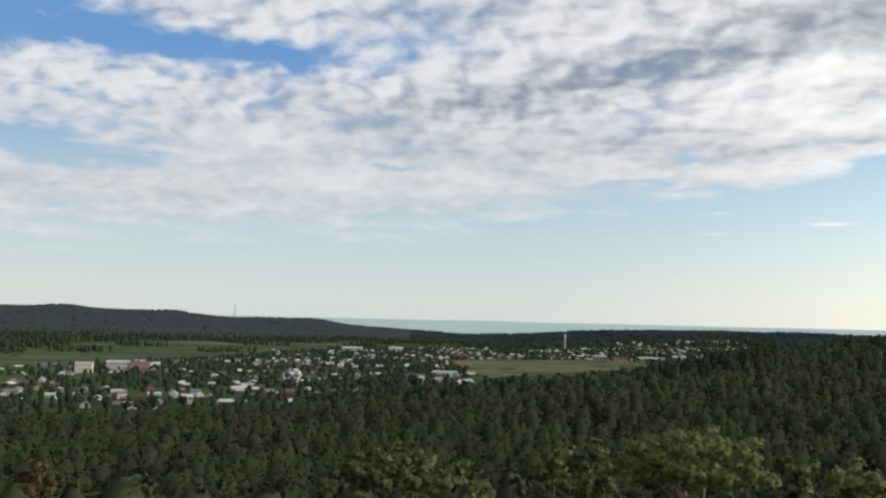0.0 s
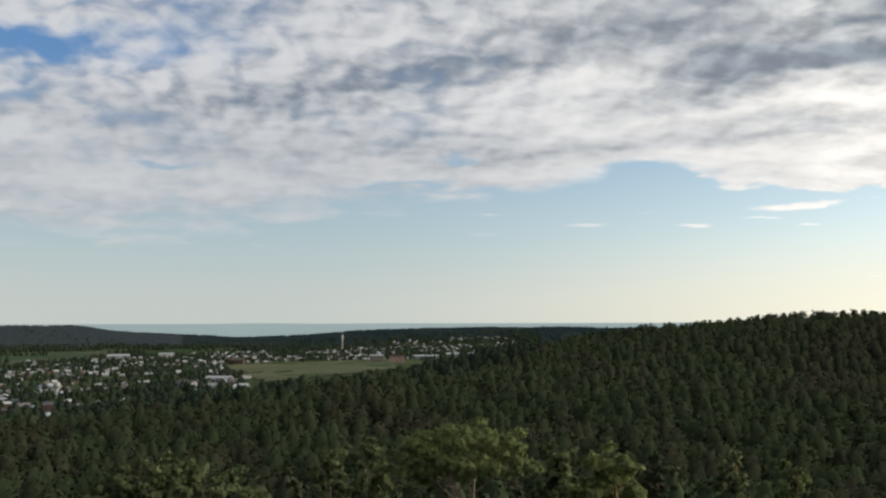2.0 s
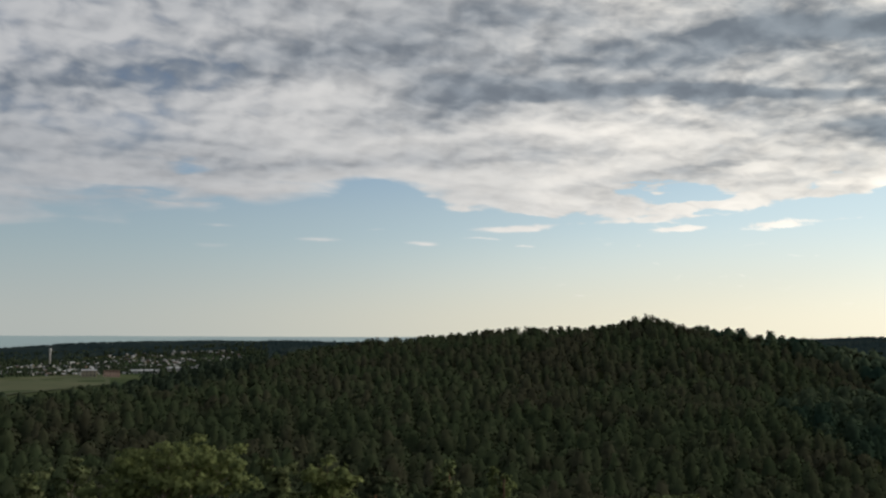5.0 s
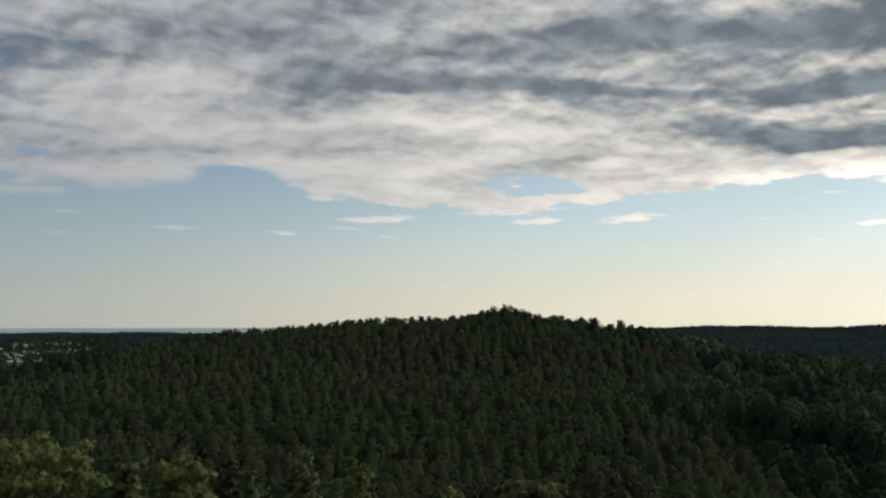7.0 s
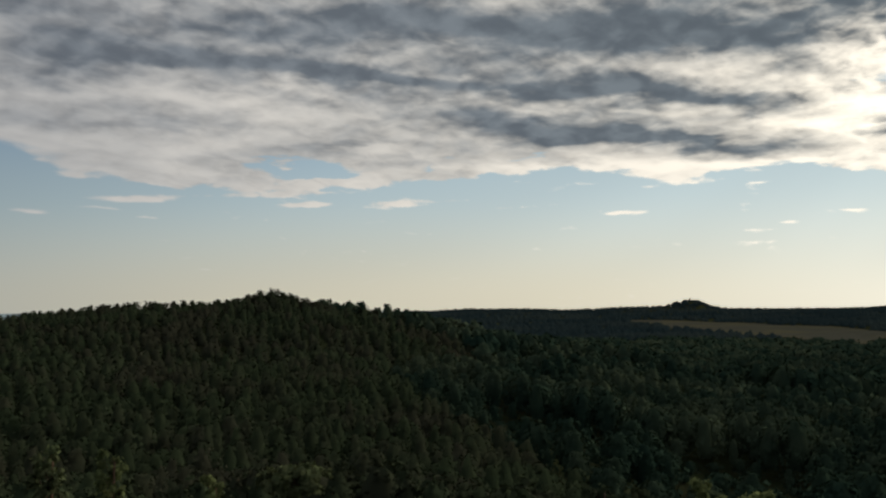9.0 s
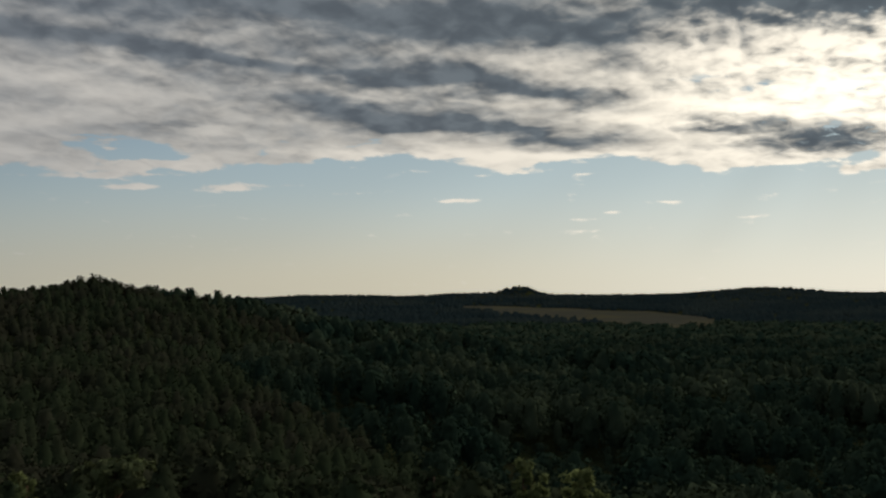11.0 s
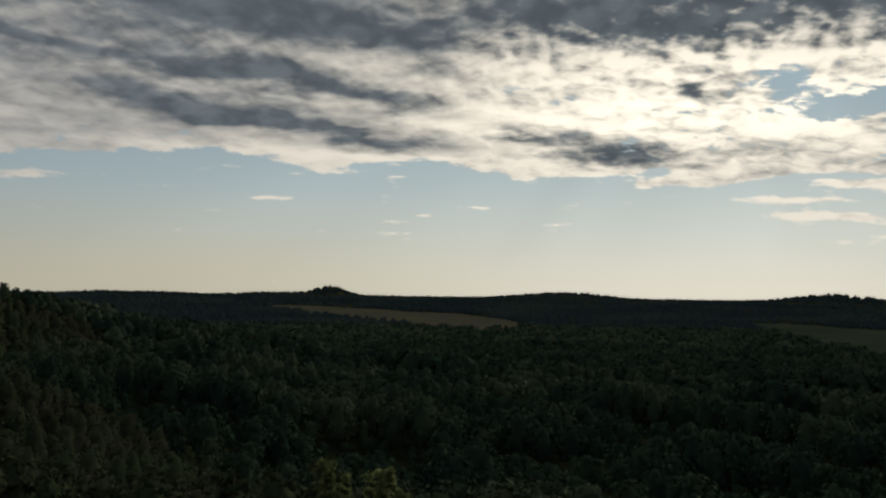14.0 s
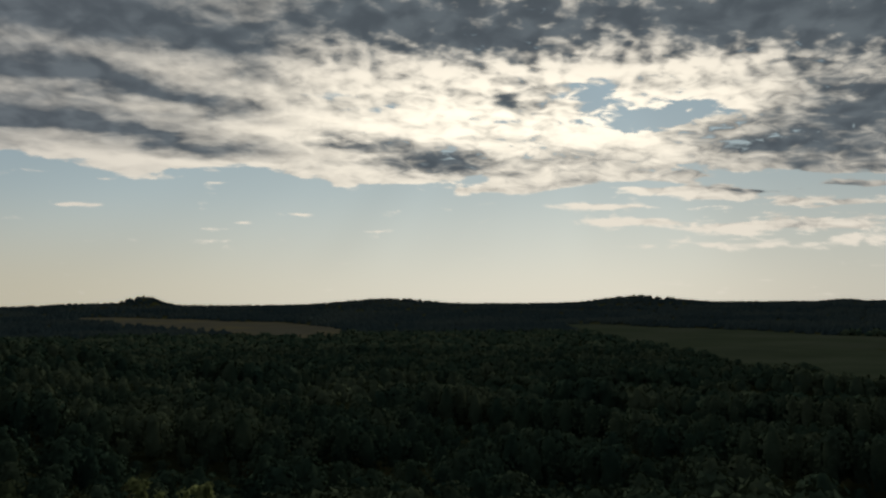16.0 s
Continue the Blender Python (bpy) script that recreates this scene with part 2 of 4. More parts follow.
lit = w.m("MULTIPLY_ADD", w.m("SUBTRACT", ripple, 0.5), w.m("MULTIPLY_ADD", broken, 1.1, w.step(az, 25.0, 42.0, 0.15, 0.75)), lit)
lit = w.m("MULTIPLY_ADD", w.m("SUBTRACT", mackerel, 0.5), w.m("MULTIPLY", w.step(el, 12.8, 14.5), w.step(az, 76.0, 88.0, 0.0, 1.5)), lit)
for bank in (LIGHT_COOL, LIGHT_LEE, LIGHT_RIDGE, LIGHT_FAR_RIDGE, LIGHT_VALLEY, LIGHT_SUNWARD, LIGHT_LAST):
    lit = blobs(lit, bank, None, 1.4)
lit = w.m("ADD", lit, w.step(over, -1.5, 0.9, 0.6, 0.0))
lit = w.m("ADD", lit, w.m("MULTIPLY", w.step(over, 2.4, 0.3), w.step(az, 10.0, 40.0, 0.0, 0.22)))
sunny = blobs(0.0, [(SUN_AZ - 5, 11.5, 17, 3.5, 0, 1.0)], plain)
lit = w.step(w.m("MULTIPLY_ADD", sunny, 0.2, lit), w.step(az, 55.0, 85.0, -0.55, -0.32), w.step(az, 55.0, 85.0, 1.45, 1.2))
side = w.step(az, 0.0, 85.0)
bright = w.mix(side, rgb(0.90, 0.91, 0.93), rgb(1.42, 1.31, 1.12))
bright = w.mix(sunny, bright, rgb(2.25, 2.06, 1.70))
dark = w.mix(side, rgb(0.33, 0.37, 0.43), rgb(0.16, 0.192, 0.22))
dark = w.mix(w.step(cell, 0.3, 0.7), w.mix(1.0, dark, rgb(0.84, 0.85, 0.86), "MULTIPLY"), w.mix(1.0, dark, rgb(1.4, 1.38, 1.34), "MULTIPLY"))
cloud = w.mix(lit, dark, bright)
# clear air: blue above, pale and creamy towards the horizon
air = w.mix(w.step(el, 4.0, 17.0), rgb(0.60, 0.76, 0.81), rgb(0.17, 0.37, 0.72))
air = w.mix(side, air, w.mix(w.step(el, 4.0, 14.0), rgb(0.82, 0.95, 0.94), rgb(0.47, 0.66, 0.77)))
haze = w.mix(w.step(az, 0.0, 50.0), rgb(0.77, 0.83, 0.80), rgb(1.0, 0.95, 0.76))
haze = w.mix(w.step(az, 58.0, 95.0), haze, rgb(1.13, 1.15, 1.03))
air = w.mix(w.step(el, 0.5, w.step(az, 10.0, 50.0, 6.5, 7.5), 1.0, 0.0), air, haze)
beyond = w.step(az, 97.0, 113.0, 1.0, 0.8)
air = w.mix(1.0, air, w.vec(beyond, beyond, beyond), "MULTIPLY")
# faint shafts of light that fan out below the deck from the hidden sun
fan = w.m("ARCTAN2", w.m("SUBTRACT", az, SUN_AZ - 3), w.m("SUBTRACT", SUN_EL + 3, el))
shaft_light = w.noise(w.vec(fan, 0.0, 3.7), 4.5, 1.5, 0.4)
shaft_light = w.m("MULTIPLY_ADD", w.m("SUBTRACT", shaft_light, 0.5), w.m("MULTIPLY", w.step(az, 15.0, 45.0, 0.0, 0.2), w.step(el, 0.5, 4.0)), 1.0)
air = w.mix(1.0, air, w.vec(shaft_light, shaft_light, shaft_light), "MULTIPLY")
nishita = w.mix(1.0, sky.outputs[0], rgb(0.09, 0.09, 0.09), "MULTIPLY")
air = w.mix(0.08, air, nishita)
col = w.mix(density, air, cloud)
gain = w.step(az, 0.0, 85.0, 0.69, 1.34)
col = w.mix(1.0, col, w.vec(gain, gain, gain), "MULTIPLY")
# overhead and behind, unseen, the grey deck closes darker to dim the woods
col = w.mix(w.step(el, 20.0, 40.0, 0.0, 0.9), col, rgb(0.17, 0.19, 0.22))
col = w.mix(w.m("MULTIPLY", w.step(w.m("ABSOLUTE", w.m("SUBTRACT", az, 40.0)), 80.0, 130.0, 0.0, 0.85), w.step(el, -2.0, 3.0)), col, rgb(0.22, 0.245, 0.28))
col = w.mix(w.step(el, -4.0, -1.0), rgb(0.05, 0.06, 0.05), col)
bg = w.add("ShaderNodeBackground")
w.put(bg.inputs[0], col)
bg.inputs[1].default_value = 1.0
w.put(w.add("ShaderNodeOutputWorld").inputs[0], bg.outputs[0])

sun = new("sun", bpy.data.lights.new("sun", "SUN"))
sun.data.energy, sun.data.angle, sun.data.color = 3.0, radians(50), (1.0, 0.93, 0.82)
SUN_DIR = Vector((math.sin(radians(SUN_AZ)) * math.cos(radians(SUN_EL)), math.cos(radians(SUN_AZ)) * math.cos(radians(SUN_EL)), math.sin(radians(SUN_EL))))
sun.matrix_world = look(SUN_DIR * 100, (0, 0, 0))


# ---- materials ----
def material(name, base, other, scale=1.0, rough=0.8, bump=0.0, bump_scale=20.0, third=None, third_scale=0.1, vary=0.0, trans=0.0, spec=0.0, island=0.0, air=None):
    """A surface whose colour drifts between two tones at one scale and towards a third at a larger one."""
    mat = bpy.data.materials.new(name)
    mat.use_nodes = True
    n = Nodes(mat.node_tree)
    at = n.add("ShaderNodeNewGeometry").outputs["Position"]
    c = n.mix(n.step(n.noise(at, scale, 4.0, 0.6), 0.3, 0.7), rgb(*base), rgb(*other))
    if third:
        c = n.mix(n.step(n.noise(at, third_scale, 3.0, 0.55), 0.42, 0.66), c, rgb(*third))
    if vary:
        r = n.add("ShaderNodeObjectInfo").outputs["Random"]
        h = n.add("ShaderNodeHueSaturation")
        n.put(h.inputs["Value"], n.m("ADD", 1.0 - vary, n.m("MULTIPLY", r, 2 * vary)))
        n.put(h.inputs["Color"], c)
        c = h.outputs[0]
    if island:
        r = n.add("ShaderNodeNewGeometry").outputs["Random Per Island"]
        h = n.add("ShaderNodeHueSaturation")
        n.put(h.inputs["Value"], n.m("ADD", 1.0 - island, n.m("MULTIPLY", r, 2 * island)))
        n.put(h.inputs["Color"], c)
        c = h.outputs[0]
    p = n.add("ShaderNodeBsdfPrincipled")
    n.put(p.inputs["Base Color"], c)
    # haze put in as an even glow of the surface
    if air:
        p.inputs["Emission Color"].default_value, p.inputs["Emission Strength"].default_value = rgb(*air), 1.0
    p.inputs["Roughness"].default_value = rough
    p.inputs["Specular IOR Level"].default_value = spec
    if bump:
        b = n.add("ShaderNodeBump")
        b.inputs["Strength"].default_value = bump
        n.put(b.inputs["Height"], n.noise(at, bump_scale, 3.0))
        n.put(p.inputs["Normal"], b.outputs[0])
    out = p.outputs[0]
    if trans:
        t = n.add("ShaderNodeBsdfTranslucent")
        n.put(t.inputs[0], c)
        x = n.add("ShaderNodeMixShader")
        x.inputs[0].default_value = trans
        n.put(x.inputs[1], out)
        n.put(x.inputs[2], t.outputs[0])
        out = x.outputs[0]
    n.put(n.add("ShaderNodeOutputMaterial").inputs[0], out)
    return mat


SOIL = material("forest_floor", (0.05, 0.045, 0.025), (0.035, 0.05, 0.02), 0.3, 0.95, 0.3, 3.0, (0.06, 0.07, 0.03), 0.01)
MEADOW = material("meadow_grass", (0.046, 0.072, 0.036), (0.06, 0.088, 0.045), 0.02, 0.95, 0.3, 1.0, (0.10, 0.12, 0.06), 0.004)
MEADOW_PALE = material("open_meadow", (0.06, 0.092, 0.055), (0.072, 0.104, 0.063), 0.012, 0.95, 0.3, 1.0, (0.12, 0.135, 0.085), 0.006)
STUBBLE = material("ripening_field", (0.125, 0.14, 0.085), (0.11, 0.13, 0.076), 0.02, 0.95, 0.2, 1.0, (0.16, 0.165, 0.10), 0.006)
FALLOW = material("dry_field", (0.108, 0.106, 0.08), (0.094, 0.093, 0.069), 0.02, 0.95, 0.2, 1.0, (0.13, 0.12, 0.07), 0.006)
GREENFIELD = material("green_field", (0.042, 0.058, 0.036), (0.052, 0.068, 0.042), 0.02, 0.95, 0.2, 1.0, (0.060, 0.074, 0.050), 0.006)
PINE = material("pine_needles", (0.047, 0.066, 0.034), (0.058, 0.075, 0.039), 0.16, 0.8, third=(0.062, 0.063, 0.040), third_scale=0.03, trans=0.08, island=0.08)
MIDDLE = material("light_pine_needles", (0.125, 0.158, 0.07), (0.155, 0.18, 0.082), 1.0, 0.75, third=(0.11, 0.125, 0.062), third_scale=0.4, trans=0.15, island=0.25)
YOUNG = material("young_pine_needles", (0.19, 0.228, 0.092), (0.235, 0.268, 0.108), 1.4, 0.7, third=(0.15, 0.182, 0.078), third_scale=0.5, trans=0.4, island=0.3)
RUSTY = material("dead_pine_needles", (0.12, 0.08, 0.052), (0.09, 0.064, 0.044), 1.0, 0.9, island=0.3)
BROAD = material("broad_leaves", (0.027, 0.052, 0.037), (0.048, 0.076, 0.047), 0.06, 0.75, third=(0.084, 0.108, 0.064), third_scale=0.02, trans=0.06, island=0.12)
TOWN_LEAF = material("garden_leaves", (0.032, 0.046, 0.032), (0.04, 0.056, 0.036), 0.06, 0.75, third=(0.055, 0.07, 0.038), third_scale=0.02, trans=0.1, island=0.25)
# bluer than the near pines: distance haze is put into the base colour
FAR_PINE = material("far_pine_woods_hazed", (0.024, 0.040, 0.043), (0.031, 0.048, 0.050), 0.01, 0.9, third=(0.042, 0.058, 0.054), third_scale=0.004, island=0.05)
# woods of the far hills, with the blue-grey of haze mixed into the base colour
HAZY_WOODS = material("haze_tinted_woods", (0.062, 0.076, 0.083), (0.069, 0.083, 0.089), 0.02, 0.9, third=(0.062, 0.080, 0.083), third_scale=0.003, island=0.03)
# the plateau gives off a faint blue glow in place of haze
HAZE_GLOW = material("glowing_haze_plateau", (0.10, 0.14, 0.13), (0.12, 0.16, 0.14), 0.004, 0.95, third=(0.09, 0.12, 0.12), third_scale=0.0015, air=(0.235, 0.29, 0.30))
BARK = material("pine_bark", (0.22, 0.12, 0.07), (0.14, 0.10, 0.075), 3.0, 0.9, 0.5, 12.0)
PALE_BARK = material("pale_branch_bark", (0.34, 0.29, 0.23), (0.24, 0.19, 0.15), 4.0, 0.9, 0.4, 15.0)
WALLS = [material("white_wall", (0.55, 0.54, 0.52), (0.44, 0.43, 0.42), 0.4, 0.8, vary=0.15), material("cream_wall", (0.32, 0.28, 0.22), (0.27, 0.24, 0.19), 0.4, 0.8, vary=0.15),
         material("timber_wall", (0.12, 0.085, 0.06), (0.09, 0.065, 0.05), 0.8, 0.85, vary=0.25), material("brick_wall", (0.20, 0.13, 0.105), (0.17, 0.11, 0.09), 0.6, 0.85, vary=0.2)]
ROOFS = [material("pale_metal_roof", (0.56, 0.57, 0.58), (0.46, 0.47, 0.48), 0.3, 0.45, vary=0.2, spec=0.5), material("slate_roof", (0.15, 0.15, 0.16), (0.11, 0.11, 0.12), 0.5, 0.75, vary=0.25),
         material("blue_metal_roof", (0.13, 0.17, 0.28), (0.11, 0.14, 0.23), 0.4, 0.45, vary=0.2, spec=0.5), material("rust_roof", (0.16, 0.112, 0.092), (0.135, 0.095, 0.08), 0.4, 0.75, vary=0.2),
         material("weathered_roof", (0.22, 0.21, 0.20), (0.17, 0.16, 0.155), 0.4, 0.8, vary=0.2)]
CREAM = material("pale_cream_wall", (0.64, 0.60, 0.53), (0.56, 0.53, 0.47), 0.3, 0.85)
SALMON = material("salmon_wall", (0.55, 0.38, 0.31), (0.48, 0.34, 0.28), 0.3, 0.85)
CONCRETE = material("white_concrete", (0.60, 0.59, 0.56), (0.46, 0.45, 0.43), 0.3, 0.85, third=(0.38, 0.37, 0.35), third_scale=0.08)
STEEL = material("grey_mast_steel", (0.24, 0.25, 0.26), (0.18, 0.18, 0.19), 0.5, 0.5, spec=0.5)
PANE = material("dark_window_pane", (0.04, 0.05, 0.06), (0.06, 0.07, 0.08), 0.5, 0.15, spec=0.5)


# ---- the lie of the land ----
rng = np.random.default_rng(7)


def polar(a, d):
    """The place d metres from the lookout at a degrees clockwise from the first view."""
    return d * math.sin(radians(a)), d * math.cos(radians(a))


def hill(x, y, a, d, h, wide, deep, turn=None):
    """A rounded rise at azimuth a and distance d, h high, with its half sizes across and along the line of sight."""
    cx, cy = polar(a, d)
    k = radians(a if turn is None else turn)
    u, v = (x - cx) * math.cos(k) - (y - cy) * math.sin(k), (x - cx) * math.sin(k) + (y - cy) * math.cos(k)
    return h * np.exp(-0.5 * ((u / wide) ** 2 + (v / deep) ** 2))


def smooth(t):
    t = np.clip(t, 0, 1)
    return t * t * (3 - 2 * t)


WAVES = [(rng.uniform(0, 6.28), rng.uniform(0, 6.28), rng.uniform(0, 6.28)) for _ in range(5)]


def height(x, y):
    x, y = np.asarray(x, float), np.asarray(y, float)
    d, a = np.hypot(x, y), np.degrees(np.arctan2(x, y))
    left = np.interp(d, [0, 3, 12, 35, 80, 150, 300, 360, 430, 650], [58.3, 58.1, 54, 46.5, 35, 23, 18.5, 10, 3, 0])
    right = np.interp(d, [0, 3, 12, 35, 80, 150, 230, 400], [58.3, 58.1, 54, 46, 32, 15, 4, 0])
    k = smooth((a - 42) / 30) * smooth((200 - a) / 40)
    z = left * (1 - k) + right * k
    # the wooded ridge
    cx, cy = polar(43, 620)
    ca, sa = math.cos(radians(43)), math.sin(radians(43))
    u, v = (x - cx) * ca - (y - cy) * sa, (x - cx) * sa + (y - cy) * ca
    su = np.where(u < 0, 290.0, 165.0)
    sv = np.where(v < 0, 190.0, 260.0)
    z = z + 56 * np.exp(-0.5 * ((u / su) ** 2 + (v / sv) ** 2))
    z = z + hill(x, y, 43.4, 610, 7.5, 18, 45) + hill(x, y, 36, 610, 3, 30, 50) + hill(x, y, 27, 600, 2.5, 40, 60)
    z = z + hill(x, y, 6, 400, 10, 110, 60)
    # hills beyond the town
    z = z + hill(x, y, -24, 3400, 58, 300, 420) + hill(x, y, -22.4, 3300, 12, 60, 120) + hill(x, y, -16.4, 3300, 6, 40, 100) + hill(x, y, -8.0, 3200, 7, 60, 150) + hill(x, y, -16, 3300, 40, 200, 380) + hill(x, y, -9, 3200, 38, 160, 330) + hill(x, y, -3, 3000, 18, 150, 250)
    z = z + hill(x, y, -38, 3400, 80, 400, 450)
    z = z + hill(x, y, 7, 2750, 16, 220, 220) + hill(x, y, 14, 2700, 31, 220, 240) + hill(x, y, 21, 2500, 22, 200, 300) + hill(x, y, 28, 2400, 25, 250, 300)
    # far rolling woods
    z = z + 49 * smooth((d - 1500) / 2000) * smooth((a - 30) / 25) * smooth((190 - a) / 40)
    z = z + hill(x, y, 57, 3500, 10, 150, 400) + hill(x, y, 69.2, 3400, 27, 48, 120) + hill(x, y, 67, 3450, 14, 170, 260) + hill(x, y, 83.6, 3400, 24, 150, 230) + hill(x, y, 99.4, 3300, 27, 130, 190) + hill(x, y, 111.2, 3500, 10, 40, 150)
    # small swells
    for p, q, s in WAVES:
        z = z + 0.0009 * np.minimum(d, 1200) * np.sin(x / (40 + 9 * p) + q) * np.sin(y / (37 + 8 * q) + s)
    return z


def link(name, verts, faces, mat, smooth_faces=False):
    me = bpy.data.meshes.new(name)
    me.from_pydata(verts, [], faces)
    me.materials.append(mat)
    if smooth_faces:
        me.polygons.foreach_set("use_smooth", [True] * len(me.polygons))
    return new(name, me)


def sheet(name, mat, azs, ds, lift=0.0):
    """Ground between the given azimuths and distances, draped over the land."""
    A, D = np.meshgrid(np.radians(azs), ds, indexing="ij")
    x, y = D * np.sin(A), D * np.cos(A)
    v = np.stack([x, y, height(x, y) + lift], -1).reshape(-1, 3)
    n, m = len(azs), len(ds)
    f = [(i * m + j, i * m + j + 1, (i + 1) * m + j + 1, (i + 1) * m + j) for i in range(n - 1) for j in range(m - 1)]
    return link(name, v.tolist(), f, mat, True)


RINGS = np.concatenate([[0.02], np.geomspace(1.5, 1400, 110), np.arange(1430, 4900, 36)])
SPOKES = np.concatenate([np.arange(-180, -36, 6), np.arange(-36, 120, 0.45), np.arange(120, 181, 6)])
ground = tagged(sheet("ground", SOIL, SPOKES, RINGS), "dark brown and green forest floor on rolling hills", "ground", kind="structure")


# ---- woods ----
def shade_like(me, normals):
    """Leaves take the light of the rounded crown that they belong to."""
    normals = normals / np.linalg.norm(normals, axis=1, keepdims=True)
    me.polygons.foreach_set("use_smooth", np.ones(len(me.polygons), bool))
    me.normals_split_custom_set_from_vertices(normals.astype(np.float32))


def crowns(name, mat, x, y, tall, wide, count, size, label, base=0.35, cone=0.6, lean=0.6, category="trees", core=6, spread=1.0):
    """Crowns of many small leaf clumps, one crown at each place. base: where the crown begins, as a share of the height; cone: how much it narrows."""
    n = len(x)
    z0 = height(x, y)
    up = rng.uniform(0, 1, (n, count)) ** 0.85
    ang = rng.uniform(0, 2 * np.pi, (n, count))
    prof = np.sin(np.pi * np.clip(up, 0.03, 0.97)) ** 0.38 * (1 - cone * up) * rng.uniform(0.55, 1.25, (n, count)) * 1.08
    # each crown has lobes of its own
    ph, qh = rng.uniform(0, 6.28, (n, 1)), rng.uniform(0, 6.28, (n, 1))
    r = wide[:, None] / 2 * prof * (1 + 0.2 * np.sin(2 * ang + ph + 3 * up) + 0.16 * np.sin(3 * ang + qh - 6 * up))
    c = np.stack([x[:, None] + r * np.cos(ang), y[:, None] + r * np.sin(ang), z0[:, None] + tall[:, None] * (base + (1 - base) * up)], -1)
    out = np.stack([np.cos(ang), np.sin(ang), 0.35 + 1.1 * (up - 0.3)], -1) + rng.normal(0, lean * 0.5, (n, count, 3))
    out /= np.linalg.norm(out, axis=-1, keepdims=True)
    t = np.cross(out, rng.normal(0, 1, (n, count, 3)))
    t /= np.linalg.norm(t, axis=-1, keepdims=True)
    b = np.cross(out, t)
    s = (size * rng.uniform(0.6, 1.4, (n, count)) * (wide[:, None] / wide.mean()))[..., None]
    tri = np.stack([c + t * s, c - t * s * 0.6 + b * s * 0.8, c - t * s * 0.6 - b * s * 0.8], 2).reshape(-1, 3)
    soft_n = np.stack([spread * np.cos(ang), spread * np.sin(ang), 0.15 + 1.5 * up * up + 0.8 * (1 - spread)], -1) + rng.normal(0, 0.2 * spread, (n, count, 3))
    verts, normals, faces = tri, np.repeat(soft_n.reshape(-1, 3), 3, 0), np.arange(len(tri)).reshape(-1, 3)
    if core:
        # an uneven inner body, so that a crown is not seen through
        levels = np.array([0.0, 0.22, 0.5, 0.78, 1.0]) if core > 4 else np.array([0.0, 0.55, 1.0])
        m = len(levels)
        lr = np.sin(np.pi * np.clip(levels, 0.06, 0.98)) ** 0.38 * (1 - cone * levels) * (0.58 if core > 6 else 0.74)
        ca = np.arange(core) * 2 * np.pi / core + rng.uniform(0, 6.28, (n, 1))
        cr = wide[:, None, None] / 2 * lr[:, None] * rng.uniform(0.62, 1.15, (n, m, core))
        cz = z0[:, None, None] + tall[:, None, None] * (base + (1 - base) * (levels[:, None] * 0.97 + rng.normal(0, 0.03, (n, m, core))))
        cv = np.stack([x[:, None, None] + cr * np.cos(ca)[:, None, :], y[:, None, None] + cr * np.sin(ca)[:, None, :], cz], -1)
        cn = np.stack([np.broadcast_to(spread * np.cos(ca)[:, None, :], cr.shape), np.broadcast_to(spread * np.sin(ca)[:, None, :], cr.shape), np.broadcast_to((0.1 + 1.4 * levels ** 2 + 0.8 * (1 - spread))[:, None], cr.shape)], -1)
        i, j = np.meshgrid(np.arange(m - 1), np.arange(core), indexing="ij")
        p0, p1 = i * core + j, i * core + (j + 1) % core
        quad = np.stack([np.stack([p0, p1, p1 + core], -1), np.stack([p0, p1 + core, p0 + core], -1)], 2).reshape(-1, 3)
        cap = np.array([[(m - 1) * core, (m - 1) * core + k, (m - 1) * core + k + 1] for k in range(1, core - 1)])
        one = np.concatenate([quad, cap])
        cf = (one[None] + (np.arange(n) * m * core)[:, None, None]).reshape(-1, 3) + len(verts)
        verts, normals, faces = np.concatenate([verts, cv.reshape(-1, 3)]), np.concatenate([normals, cn.reshape(-1, 3)]), np.concatenate([faces, cf])
    me = bpy.data.meshes.new(name)
    me.vertices.add(len(verts))
    me.vertices.foreach_set("co", verts.ravel())
    me.loops.add(faces.size)
    me.loops.foreach_set("vertex_index", faces.ravel())
    me.polygons.add(len(faces))
    me.polygons.foreach_set("loop_start", np.arange(0, faces.size, 3))
    me.update(calc_edges=True)
    shade_like(me, normals)
    me.materials.append(mat)
    return tagged(new(name, me), label, category, kind="stuff")


def scatter(a0, a1, d0, d1, gap):
    """Jittered places between two azimuths and two distances, about gap metres apart."""
    n = int(radians(a1 - a0) * (d1 * d1 - d0 * d0) / 2 / gap ** 2)
    d = np.sqrt(rng.uniform(d0 * d0, d1 * d1, n))
    a = rng.uniform(a0, a1, n)
    return d * np.sin(np.radians(a)), d * np.cos(np.radians(a))


def azd(x, y):
    return np.degrees(np.arctan2(x, y)), np.hypot(x, y)


def wood_edge(a):
    """How far the pine wood reaches before the town, by azimuth."""
    return np.interp(a, [-40, -26, -10, 0, 10, 16, 20, 26, 60], [315, 315, 320, 365, 410, 450, 560, 900, 900])


def pines(x, y):
    a, d = azd(x, y)
    return (d < wood_edge(a)) & (a < 55 + 5 * np.sin(d / 60.0) + np.clip((330 - d) / 12, -4, 25))


def edge(*pairs):
    return lambda a: np.interp(a, [p[0] for p in pairs], [p[1] for p in pairs])


